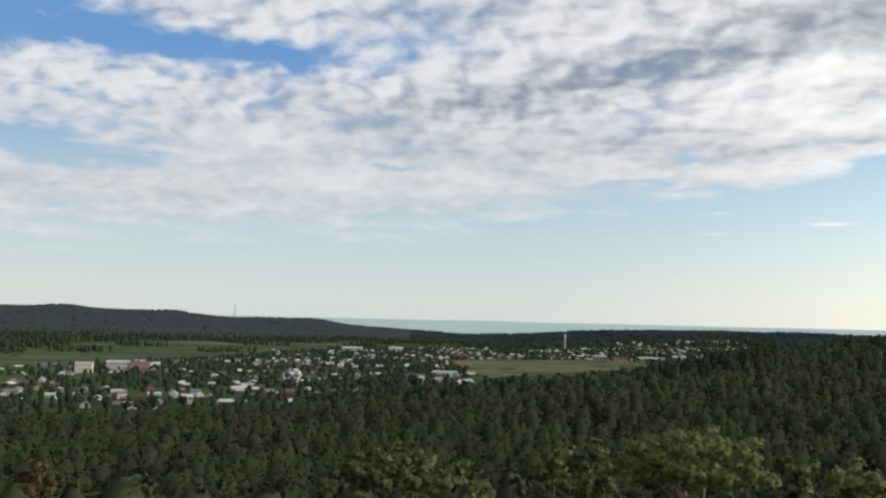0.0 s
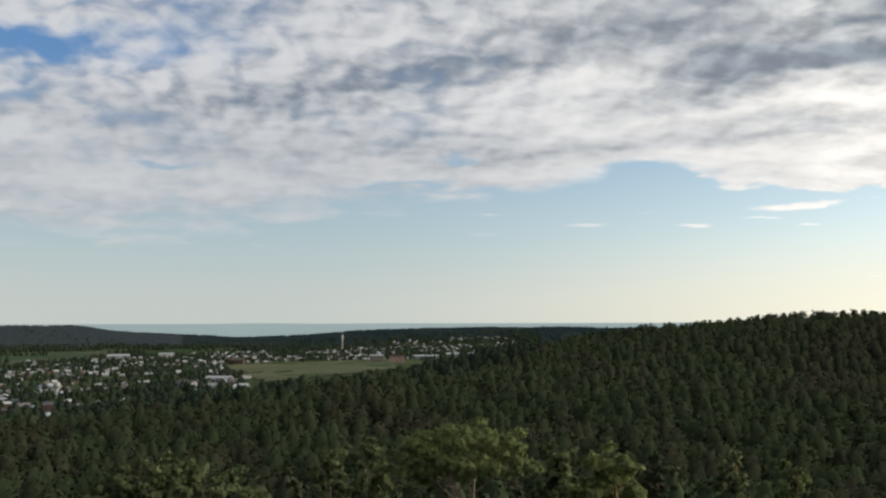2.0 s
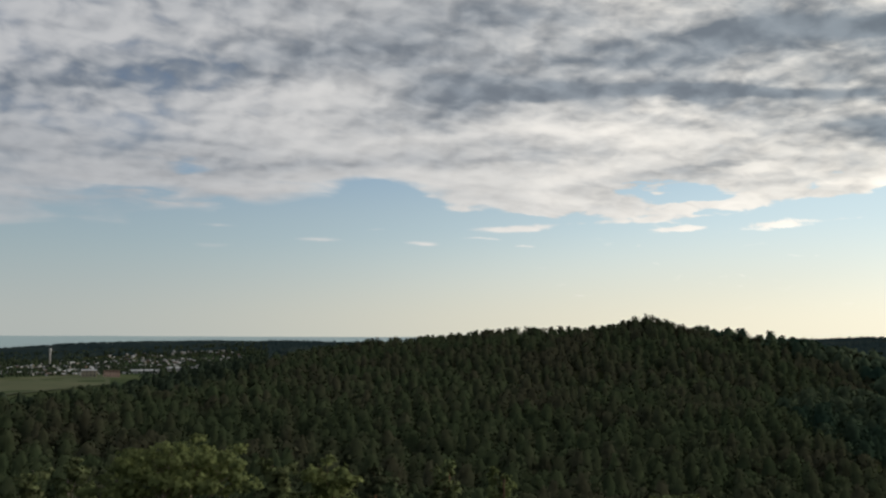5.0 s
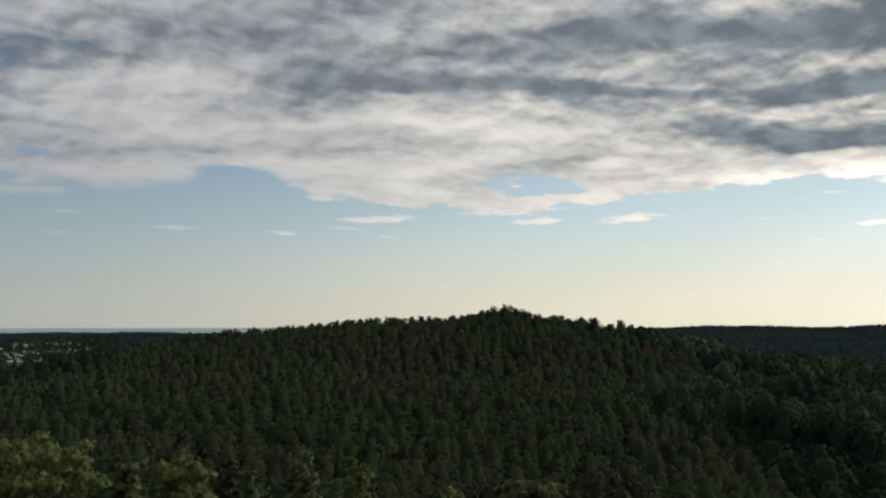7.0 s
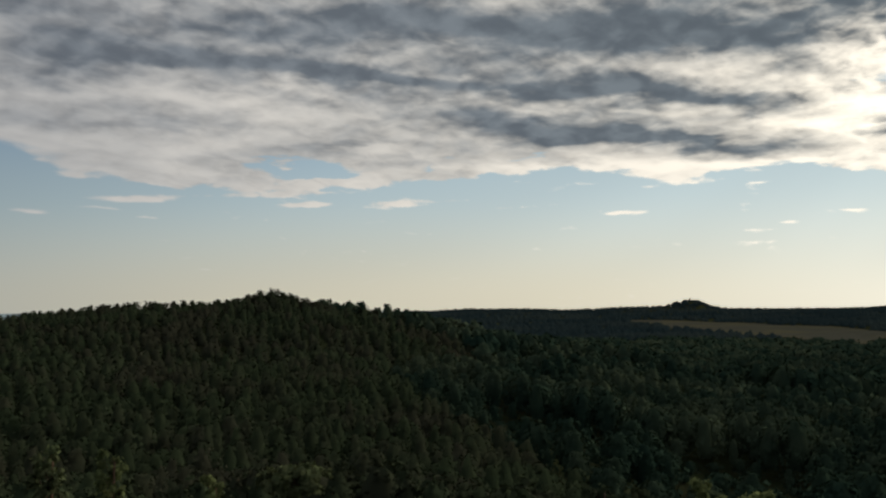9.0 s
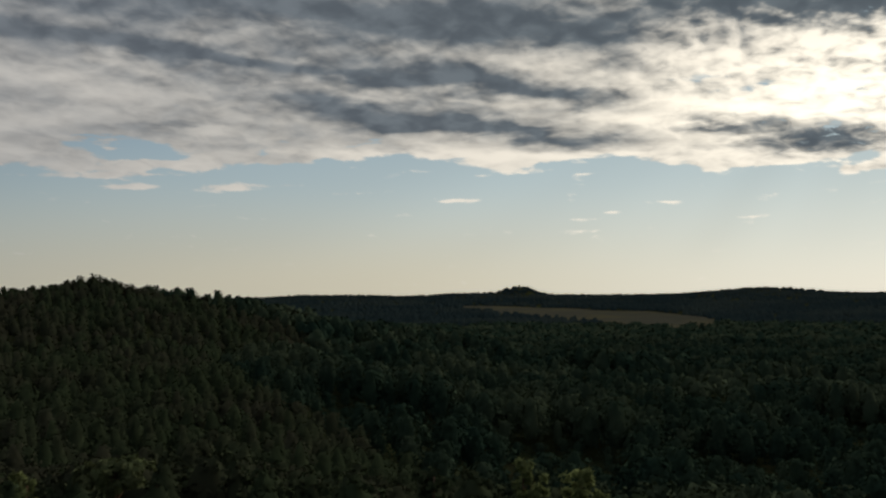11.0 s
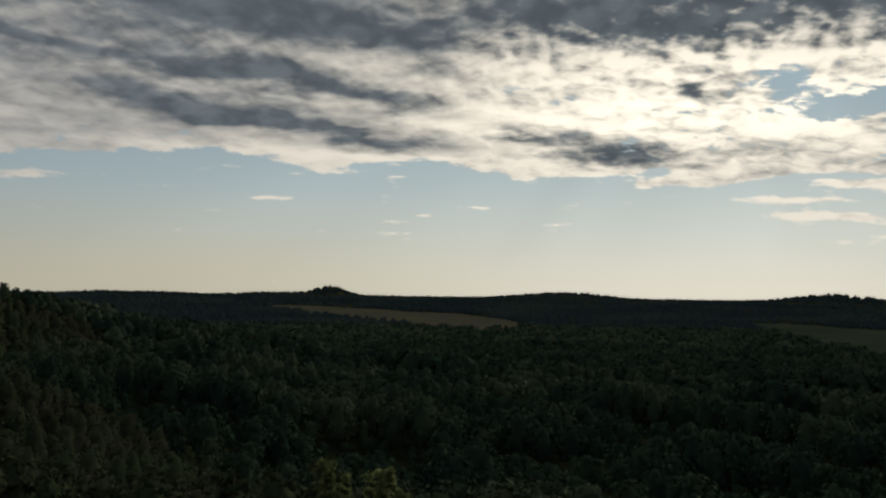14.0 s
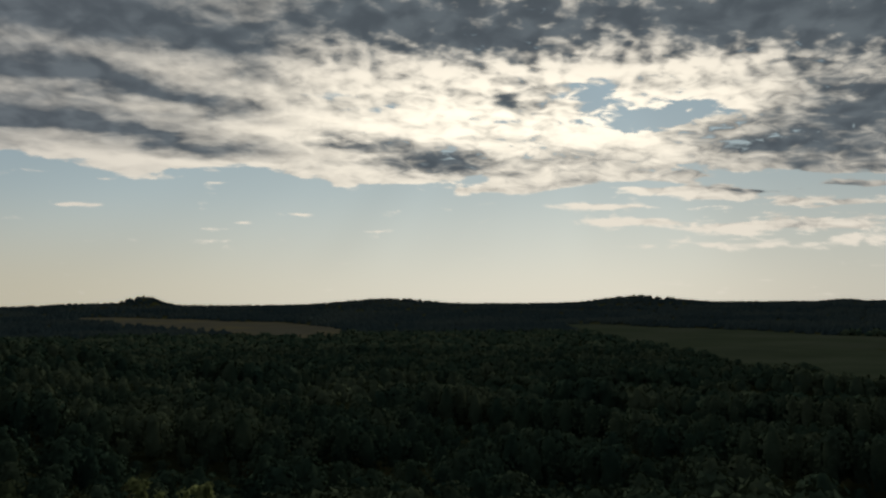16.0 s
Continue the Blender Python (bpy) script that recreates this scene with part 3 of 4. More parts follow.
# near and far edges of the open fields, by azimuth
DRY = (65.6, 81.0, edge((65.6, 2450), (69, 2140), (74, 1800), (78.4, 1550), (81, 1580)), edge((65.6, 2700), (74, 2400), (78.7, 2200), (81, 1960)))
GREEN = (94.9, 126.0, edge((94.9, 1950), (98.4, 1340), (101.7, 1010), (108.1, 735), (113.1, 615), (126, 480)), edge((94.9, 2120), (98.4, 2060), (105, 1860), (113.2, 1620), (126, 1500)))
PALE = (0.6, 10.9, edge((0.6, 1330), (1.6, 1100), (3, 720), (11, 720)), edge((0.6, 1345), (4.2, 1480), (10.9, 1450)))
GRASS = (-45.0, -5.0, edge((-45, 1000), (-25.5, 1000), (-21.3, 1090), (-18.2, 1200), (-12.6, 1380), (-5, 1600)), edge((-45, 1350), (-25.5, 1370), (-21.4, 1870), (-18.2, 2130), (-12.6, 2000), (-5, 2280)))


def field_at(x, y):
    a, d = azd(x, y)
    hit = np.zeros(len(a), bool)
    for a0, a1, near_edge, far_edge in (DRY, GREEN, PALE, GRASS):
        hit |= (a > a0) & (a < a1) & (d > near_edge(a)) & (d < far_edge(a))
    return hit


def keep(x, y, gap):
    """Thins places so that no two stand nearer than gap."""
    cells, ok = {}, np.zeros(len(x), bool)
    for i, (u, v) in enumerate(zip(x.tolist(), y.tolist())):
        c, r = int(u // gap), int(v // gap)
        if all((u - p) ** 2 + (v - q) ** 2 > gap * gap for k in (c - 1, c, c + 1) for l in (r - 1, r, r + 1) for p, q in cells.get((k, l), ())):
            cells.setdefault((c, r), []).append((u, v))
            ok[i] = True
    return x[ok], y[ok]


# single trees stand in this strip of the slope; the rest of the wood is joined
STRIP = (78.0, 110.0)
px_, py_ = keep(*scatter(-33, 100, 60, 330, 2.2), 4.6)
s = pines(px_, py_)
px_, py_ = px_[s], py_[s]
a_, d_ = azd(px_, py_)
px_, py_, a_, d_ = (q[d_ > 66] for q in (px_, py_, a_, d_))
single = (d_ > STRIP[0]) & (d_ < STRIP[1]) & (a_ > -29) & (a_ < 70)
x, y = px_[~single], py_[~single]
for x, y, count, size in ((x[np.hypot(x, y) < 190], y[np.hypot(x, y) < 190], 270, 0.32), (x[np.hypot(x, y) >= 190], y[np.hypot(x, y) >= 190], 130, 0.45)):
    crowns("pine_wood", PINE, x, y, rng.uniform(5.8, 11.0, len(x)) * np.where(np.hypot(x, y) < 80, 0.75, 1.0), rng.uniform(5.0, 8.4, len(x)), count, size, "dense dark green pine wood on the hillside", 0.1, 0.35, 0.9, spread=0.5)
x, y = keep(*scatter(-33, 80, 330, 960, 3.0), 5.8)
s = pines(x, y)
x, y = x[s], y[s]
crowns("pine_wood", PINE, x, y, rng.uniform(5.2, 10.4, len(x)), rng.uniform(5.6, 9.0, len(x)), 44, 0.72, "dense dark green pine wood on the ridge", 0.08, 0.35, 0.8, spread=0.5)


# in the valley tall belts of trees stand behind strips of low scrub
BELTS = [edge((84, 430), (93, 385), (100, 320), (110, 285), (122, 262)), edge((92, 505), (100, 450), (110, 415), (122, 390)), edge((60, 640), (75, 560), (95, 640), (122, 560)), edge((55, 330), (70, 300), (84, 290), (95, 255), (110, 215))]


def canopy(x, y):
    """How tall the broadleaf wood stands: rolling clumps, belts and the dark gaps before them."""
    a, d = azd(x, y)
    t = 10.5 + 3.2 * np.sin(x / 19.0 + 2 * np.sin(y / 31.0)) * np.sin(y / 23.0 + 1.5 * np.sin(x / 37.0)) + rng.normal(0, 1.3, len(x))
    for k, belt in enumerate(BELTS):
        q = (d - belt(a)) / (1 if k < 2 else 1.3)
        on = 1.0 if k < 2 else 0.55 * (np.sin(a * 0.55 + 2 * k) > -0.5)
        on = on * (a > (86, 94, 50, 55)[k])
        t = t + on * np.where((q > 0) & (q < 60), 8.0 * (1 - q / 75), 0) - on * np.where((q > -45) & (q <= 0), 9.0, 0)
    return np.clip(t, 2.5, 19)


bx_, by_ = keep(*scatter(40, 122, 90, 440, 3.6), 6.8)
s = ~pines(bx_, by_) & ~field_at(bx_, by_)
bx_, by_ = bx_[s], by_[s]
ba_, bd_ = azd(bx_, by_)
bsingle = (bd_ > 150) & (bd_ < 200) & (ba_ > 58)
x, y = bx_[~bsingle], by_[~bsingle]
tall = canopy(x, y)
crowns("broadleaf_wood", BROAD, x, y, tall, np.clip(tall * rng.uniform(0.65, 1.0, len(x)), 5.5, 13), 215, 0.54, "dark green broadleaf wood in the valley", 0.2, 0.3, 0.8, spread=0.9, core=9)
x, y = keep(*scatter(40, 122, 440, 1050, 5.0), 9.0)
s = ~pines(x, y) & ~field_at(x, y)
x, y = x[s], y[s]
tall = canopy(x, y)
crowns("broadleaf_wood", BROAD, x, y, tall, np.clip(tall * rng.uniform(0.8, 1.3, len(x)), 8, 18), 38, 1.3, "dark green broadleaf wood in the valley", 0.15, 0.25, 0.7, core=5, spread=0.9)
x, y = scatter(20, 117, 1050, 1700, 18.5)
s = ~field_at(x, y)
x, y = x[s], y[s]
crowns("far_wood", BROAD, x, y, rng.uniform(7, 13, len(x)), rng.uniform(15, 24, len(x)), 12, 2.8, "far dark woods on low hills", 0.05, 0.25, 0.5, core=5, spread=0.5)
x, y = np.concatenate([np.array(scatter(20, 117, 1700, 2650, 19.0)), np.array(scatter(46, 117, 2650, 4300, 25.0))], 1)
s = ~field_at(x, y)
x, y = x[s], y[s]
crowns("far_wood", FAR_PINE, x, y, rng.uniform(7, 12, len(x)), rng.uniform(24, 35, len(x)), 0, 3.4, "far dark woods on the low hills of the horizon, hazed blue", -0.7, 0.25, 0.5, core=4, spread=0.4)
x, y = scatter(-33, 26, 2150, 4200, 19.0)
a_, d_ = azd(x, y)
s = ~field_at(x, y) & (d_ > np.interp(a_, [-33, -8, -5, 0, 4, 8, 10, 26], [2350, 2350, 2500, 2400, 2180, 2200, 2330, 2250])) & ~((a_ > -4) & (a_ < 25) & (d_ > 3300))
for mat, which, words in ((HAZY_WOODS, s & (a_ < -2), "far woods on the hills behind the town, tinted with haze"), (FAR_PINE, s & (a_ >= -2), "dark wood on the low rise behind the water tower")):
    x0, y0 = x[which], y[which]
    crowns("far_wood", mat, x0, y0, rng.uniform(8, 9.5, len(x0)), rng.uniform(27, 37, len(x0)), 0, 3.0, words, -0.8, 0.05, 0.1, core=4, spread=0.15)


# ---- single trees ----
def part(name, mesh, parent, label=""):
    ob = new(name, mesh)
    ob.parent = parent
    return tagged(ob, label) if label else ob


def raw(name, verts, faces, mat, soft_faces=False):
    me = bpy.data.meshes.new(name)
    me.from_pydata([tuple(v) for v in verts], [], faces)
    if soft_faces:
        me.polygons.foreach_set("use_smooth", [True] * len(me.polygons))
    me.materials.append(mat)
    return me


def tube(points, radii, sides=7):
    """A bent tapering round stem along the given points."""
    verts, faces = [], []
    for k, (p, r) in enumerate(zip(points, radii)):
        way = Vector(points[min(k + 1, len(points) - 1)]) - Vector(points[max(k - 1, 0)])
        q = way.to_track_quat("Z", "Y")
        for i in range(sides):
            t = 2 * math.pi * i / sides
            verts.append(Vector(p) + q @ Vector((r * math.cos(t), r * math.sin(t), 0)))
    for k in range(len(points) - 1):
        for i in range(sides):
            j = (i + 1) % sides
            faces.append((k * sides + i, k * sides + j, (k + 1) * sides + j, (k + 1) * sides + i))
    faces.append(tuple(range((len(points) - 1) * sides, len(points) * sides)))
    return verts, faces


def sprays(centres, outward, size, blades, g, width=0.24):
    """Bunches of narrow needles or leaves that fan out from each centre."""
    n = len(centres)
    face = outward[:, None, :] + g.normal(0, 0.5, (n, blades, 3)) + np.array([0, 0, 0.5])
    face /= np.linalg.norm(face, axis=-1, keepdims=True)
    way = np.cross(face, g.normal(0, 1, (n, blades, 3)))
    way /= np.linalg.norm(way, axis=-1, keepdims=True)
    side = np.cross(way, face)
    ln = (size * g.uniform(0.6, 1.3, (n, blades)))[..., None]
    c = centres[:, None, :] + g.normal(0, size * 0.25, (n, blades, 3))
    tri = np.stack([c - way * ln * 0.5 - side * ln * width, c - way * ln * 0.5 + side * ln * width, c + way * ln * 0.5], 2).reshape(-1, 3)
    return tri, [(3 * i, 3 * i + 1, 3 * i + 2) for i in range(n * blades)]


def tree_meshes(seed, tall, wide, base, shape, limbs, bunches, size, blades, leaf, bark, stems=1, width=0.24, heart=0.0):
    """Meshes of one tree that stands at the origin: stems, limbs and crown. shape: 'cone', 'umbrella' or 'dome'."""
    g = np.random.default_rng(seed)
    trunk_v, trunk_f, tips, leans = [], [], [], []
    for k in range(stems):
        lean = 6.28 * (k + g.uniform(0, 0.6)) / stems if stems > 1 else 0
        sway = 0.16 * wide * (stems > 1)
        pts = [(0.03 * tall * math.sin(2.1 * t + seed) * t + sway * t * math.cos(lean), 0.03 * tall * math.cos(1.7 * t + seed) * t * t + sway * t * math.sin(lean), tall * 0.93 * t) for t in (0, 0.2, 0.4, 0.6, 0.8, 1.0)]
        v, f = tube(pts, [tall * 0.016 * (1 - 0.88 * t) + 0.012 for t in (0, 0.2, 0.4, 0.6, 0.8, 1.0)])
        trunk_f += [tuple(i + len(trunk_v) for i in q) for q in f]
        trunk_v += v
        tips.append(pts)
        leans.append(lean)
    limb_meshes, centres, outs = [], [], []
    for k in range(limbs):
        u = (k + g.uniform(0.1, 0.9)) / limbs
        ang = 2.4 * k + g.uniform(-0.4, 0.4)
        h = base + (0.98 - base) * u
        if shape == "cone":
            r = wide / 2 * (1 - u) ** 0.75 * g.uniform(0.75, 1.1) + 0.12
            rise = 0.10 * tall * (0.4 + u)
        elif shape == "umbrella":
            r = wide / 2 * math.sqrt(max(0.05, 1 - u ** 2.2)) * g.uniform(0.7, 1.08)
            rise = 0.16 * tall * (1 - 0.5 * u)
        else:
            r = wide / 2 * math.sqrt(max(0.06, 1 - (2 * u - 0.85) ** 2)) * g.uniform(0.75, 1.05)
            rise = 0.14 * tall
        end = np.array([r * math.cos(ang), r * math.sin(ang), tall * h])
        pts = tips[max(range(stems), key=lambda i: math.cos(leans[i] - ang))]
        z0 = max(0.12 * tall, end[2] - rise)
        t = min(0.99, z0 / (tall * 0.93))
        i = min(4, int(t * 5))
        root = np.array(pts[i]) * (1 - (t * 5 - i)) + np.array(pts[i + 1]) * (t * 5 - i)
        mid = root * 0.45 + end * 0.55 + np.array([0, 0, (-0.05 if shape == "cone" else 0.06) * r])
        thick = tall * (0.0045 if stems == 1 else 0.0032) * (1.3 - u)
        v, f = tube([root, mid, end], [thick, thick * 0.65, thick * 0.25], 5)
        limb_meshes.append(raw("limb", v, f, bark, True))
        m = max(3, int(bunches / limbs * (0.5 + r / (wide / 2))))
        # bunches sit in flat pads along the outer part of the limb
        pads = 3 if shape == "cone" else 4
        which = g.integers(0, pads, m)
        q = (np.linspace(0.55, 1.02, pads)[which] + g.normal(0, 0.02, m))[:, None]
        side = g.normal(0, 0.09 * wide, (pads, 3)) * np.array([1, 1, 0.3])
        c = root * (1 - q) ** 2 + 2 * mid * q * (1 - q) + end * q ** 2 + side[which]
        pad = (0.085 if shape == "cone" else 0.075) * wide
        o = g.normal(0, 1, (m, 3))
        o /= np.linalg.norm(o, axis=1, keepdims=True)
        c = c + o * np.array([pad, pad, pad * (0.55 if shape != "umbrella" else 0.38)]) * g.uniform(0.5, 1.1, (m, 1))
        centres.append(c)
        o = o * np.array([0.8, 0.8, 1.0]) + (c - np.array([0, 0, tall * (h - 0.12)])) / wide
        outs.append(o / np.linalg.norm(o, axis=1, keepdims=True))
    c, o = np.concatenate(centres), np.concatenate(outs)
    v, f = sprays(c, o, size, blades, g, width)
    norms = np.repeat(o + np.array([0, 0, 0.5]) + g.normal(0, 0.12, o.shape), 3 * blades, 0)
    if heart:
        # an uneven inner body, so that the crown is not seen through
        rings, sides = 6, 9
        body, body_n = [], []
        for i in range(rings):
            t = i / (rings - 1)
            rr = wide / 2 * heart * (math.sin(math.pi * min(0.97, max(0.05, t))) ** 0.6 * (1 - (0.55 if shape == "cone" else 0.1) * t))
            for j in range(sides):
                q = 2 * math.pi * j / sides
                k = rr * g.uniform(0.75, 1.1)
                body.append((k * math.cos(q), k * math.sin(q), tall * (base - 0.08 + (1.02 - base) * t) * g.uniform(0.985, 1.01)))
                body_n.append((math.cos(q), math.sin(q), -0.3 + 1.6 * t * t))
        k = len(v)
        f = f + [(k + i * sides + j, k + i * sides + (j + 1) % sides, k + (i + 1) * sides + (j + 1) % sides, k + (i + 1) * sides + j) for i in range(rings - 1) for j in range(sides)]
        v, norms = np.concatenate([v, body]), np.concatenate([norms, body_n])
    crown = raw("crown", v, f, leaf)
    shade_like(crown, norms)
    return raw("trunk", trunk_v, trunk_f, bark, True), limb_meshes, crown


def plant(name, meshes, a, d, turn, scale, label, category, group="", show_limbs=True, sink=0.15):
    """One tree at azimuth a and distance d: an Empty at its foot with its parts."""
    x, y = polar(a, d)
    root = tagged(new(name), label, category, group)
    root.empty_display_size = 0.5
    part("trunk", meshes[0], root)
    part("crown", meshes[2], root)
    if show_limbs:
        for m in meshes[1]:
            part("limb", m, root)
    root.matrix_basis = pose(x, y, float(height(x, y)) - sink, 0, 0, turn) @ Matrix.Diagonal((*scale, 1))
    return root


def stand(a, d, top):
    """How tall a tree must be at azimuth a and distance d for its top to stand top metres below the lookout's eye."""
    x, y = polar(a, d)
    return EYE - top - float(height(x, y))


# the nearest trees, just below the lookout
def near_pine(a, d, low, wide, shape, limbs, bunches, size, leaf, stems, words):
    """One of the nearest trees: azimuth, distance, angle of its top below the horizon, width, shape, limbs, bunches, needle length, leaf, stems."""
    tall = stand(a, d, d * math.tan(radians(low)))
    flat = shape == "umbrella"
    base = 1 - 0.23 * wide / tall if flat else 0.35
    meshes = tree_meshes(int(a * 10) % 97 + 40, tall, wide, base, shape, limbs, bunches * (1 if flat else 3), size * (1 if flat else 0.7), 8, leaf, PALE_BARK if stems > 1 or "pale" in words else BARK, stems, 0.3)
    plant("pine_tree", meshes, a, d, (37.0 * a) % 360, (1, 1, 1), words, "pine tree")


near_pine(15.2, 38, 6.05, 5.8, "umbrella", 30, 2300, 0.15, YOUNG, 3, "broad old pine with a flat green crown and pale forked limbs")
near_pine(23.9, 28, 6.75, 2.9, "dome", 30, 420, 0.26, YOUNG, 1, "young pine with bright yellow-green shoots")
near_pine(20.9, 33, 6.75, 2.8, "cone", 28, 400, 0.28, MIDDLE, 1, "young dark green pine beside a brighter one")
near_pine(-2.8, 52, 7.75, 6.8, "umbrella", 26, 1300, 0.22, MIDDLE, 2, "broad dark green pine with a flat crown")
near_pine(2.4, 26, 9.1, 1.5, "cone", 20, 200, 0.24, YOUNG, 1, "slender young pine with bright shoots")
near_pine(9.4, 46, 6.7, 3.0, "cone", 28, 400, 0.34, MIDDLE, 1, "slim pine with a pale bare trunk")
near_pine(7.0, 48, 6.9, 3.2, "cone", 28, 400, 0.34, MIDDLE, 1, "slim pine with a pale bare trunk")
near_pine(-23.4, 60, 7.75, 2.1, "dome", 22, 240, 0.36, RUSTY, 1, "dead pine with rust-brown needles")
near_pine(26.5, 40, 7.6, 2.6, "cone", 22, 220, 0.34, PINE, 1, "young dark green pine")
near_pine(31.0, 42, 7.15, 2.4, "cone", 24, 240, 0.34, MIDDLE, 1, "young pine with a pointed top")
near_pine(34.3, 38, 7.35, 1.6, "cone", 20, 180, 0.30, YOUNG, 1, "slender light green young pine")
near_pine(40.0, 34, 9.2, 1.8, "cone", 20, 180, 0.30, YOUNG, 1, "slender light green young pine")
near_pine(44.8, 44, 9.0, 3.2, "umbrella", 22, 300, 0.34, MIDDLE, 1, "low broad pine crown")
near_pine(69.5, 30, 9.45, 1.5, "cone", 20, 200, 0.26, YOUNG, 1, "slender young pine with bright shoots")
near_pine(72.6, 33, 9.7, 2.0, "dome", 20, 220, 0.30, YOUNG, 1, "small light green tree with a rounded crown")
near_pine(63.5, 40, 9.9, 2.2, "cone", 20, 200, 0.34, PINE, 1, "young dark green pine")

KINDS = [tree_meshes(100 + k, 10.0, 5.2 + 0.4 * (k % 4), 0.25, "dome" if k % 3 else "cone", 18, 190, 0.46, 7, PINE, BARK, width=0.36, heart=0.8) for k in range(7)]
for k, (a, d) in enumerate(zip(*azd(px_[single], py_[single]))):
    if k < 280:
        f = rng.uniform(0.65, 1.25)
        plant("pine_tree", KINDS[k % 7], a, d, rng.uniform(0, 360), (f * rng.uniform(0.9, 1.2), f * rng.uniform(0.9, 1.2), f), "dark green pine on the wooded slope", "pine tree", "pines on the slope", False)
BROADS = [tree_meshes(200 + k, 11.0, 7.0 + 0.5 * k, 0.25, "dome", 26, 300, 0.56, 7, BROAD, BARK, width=0.42, heart=0.62) for k in range(5)]
for k, (a, d) in enumerate(zip(*azd(bx_[bsingle], by_[bsingle]))):
    if k < 220:
        f = rng.uniform(0.7, 1.25)
        plant("broadleaf_tree", BROADS[k % 5], a, d, rng.uniform(0, 360), (f, f, f), "dark green broadleaf tree with a rounded crown", "tree", "broadleaf trees in the valley", False)


# tall thin pines that stand out along the crest of the ridge
def crest(a):
    """The distance at which the ridge stands highest against the sky."""
    d = np.linspace(380, 900, 105)
    x, y = polar(a, d)
    return float(d[np.argmax((height(x, y) + 8 - EYE) / d)])


CREST = [tree_meshes(300 + k, 11.0, 3.4 + 0.5 * (k % 3), 0.45, "umbrella" if k % 2 else "dome", 13, 110, 0.62, 6, PINE, BARK, width=0.36) for k in range(6)]
a = 23.0
for k in range(120):
    a += rng.uniform(0.12, 0.46)
    if a > 56:
        break
    near_top = math.exp(-((a - 43.4) / 1.6) ** 2)
    f = rng.uniform(0.75, 1.12) + 0.12 * near_top
    plant("pine_tree", CREST[k % 6], a, crest(a) + rng.uniform(-14, 6), rng.uniform(0, 360), (f * rng.uniform(0.8, 1.25), f, f), "tall thin pine on the crest of the ridge", "pine tree", "pines along the ridge", False, 1.3)


# ---- the open land ----
def field(name, mat, a0, a1, near, far_edge, label):
    """A field between two azimuths, from one distance to another (functions of azimuth)."""
    azs = np.linspace(a0, a1, 40)
    t = np.linspace(0, 1, 24)
    A = np.repeat(np.radians(azs)[:, None], 24, 1)
    D = near(azs)[:, None] * (1 - t) + far_edge(azs)[:, None] * t
    x, y = D * np.sin(A), D * np.cos(A)
    v = np.stack([x, y, height(x, y) + 0.6], -1).reshape(-1, 3)
    f = [(i * 24 + j, i * 24 + j + 1, (i + 1) * 24 + j + 1, (i + 1) * 24 + j) for i in range(39) for j in range(23)]
    return tagged(link(name, v.tolist(), f, mat, True), label, "field", kind="structure")


field("town_ground", MEADOW, -45, 30, edge((-45, 380), (0, 400), (30, 700)), edge((-45, 2400), (0, 2300), (30, 2200)), "green meadow ground under the town")
field("field", STUBBLE, *PALE, "pale yellow-green mown field beside the town").location.z = 0.4
field("field", MEADOW_PALE, *GRASS, "light green open meadow behind the town").location.z = 0.4
field("field", FALLOW, *DRY, "narrow dry straw-coloured field between woods")
field("field", GREENFIELD, *GREEN, "broad dull green field between woods")


# the far plateau; its pale blue haze is a glow of the material
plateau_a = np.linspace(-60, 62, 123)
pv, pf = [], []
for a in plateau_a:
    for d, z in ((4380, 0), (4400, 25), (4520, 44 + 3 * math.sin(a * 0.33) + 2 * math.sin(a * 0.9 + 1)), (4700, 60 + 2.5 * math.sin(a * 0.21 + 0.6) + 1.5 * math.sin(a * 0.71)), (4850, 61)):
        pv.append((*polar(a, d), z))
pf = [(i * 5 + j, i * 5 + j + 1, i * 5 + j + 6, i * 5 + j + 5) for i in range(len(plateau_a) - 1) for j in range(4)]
tagged(link("backdrop", pv, pf, HAZE_GLOW, True), "far plateau on the horizon, pale blue with glowing haze", "plateau", kind="structure")


# ---- the town ----
def box(w_, d_, h_, z=0.0, x=0.0, y=0.0):
    v = [(x + i * w_ / 2, y + j * d_ / 2, z + k * h_) for k in (0, 1) for i, j in ((-1, -1), (1, -1), (1, 1), (-1, 1))]
    return v, [(3, 2, 1, 0), (4, 5, 6, 7), (0, 1, 5, 4), (1, 2, 6, 5), (2, 3, 7, 6), (3, 0, 4, 7)]


def gable(w_, d_, z, rise, over=0.5, thick=0.18):
    """A pitched roof with eaves, its ridge along x."""
    hw, hd = w_ / 2 + over, d_ / 2 + over
    low = z - rise * over / (d_ / 2)
    v = []
    for k in (0, thick):
        v += [(-hw, -hd, low + k), (hw, -hd, low + k), (hw, 0, z + rise + k), (-hw, 0, z + rise + k), (-hw, hd, low + k), (hw, hd, low + k)]
    f = [(6, 7, 8, 9), (9, 8, 11, 10), (3, 2, 1, 0), (4, 5, 2, 3), (0, 1, 7, 6), (5, 4, 10, 11), (0, 6, 9, 3), (3, 9, 10, 4), (1, 2, 8, 7), (2, 5, 11, 8)]
    return v, f


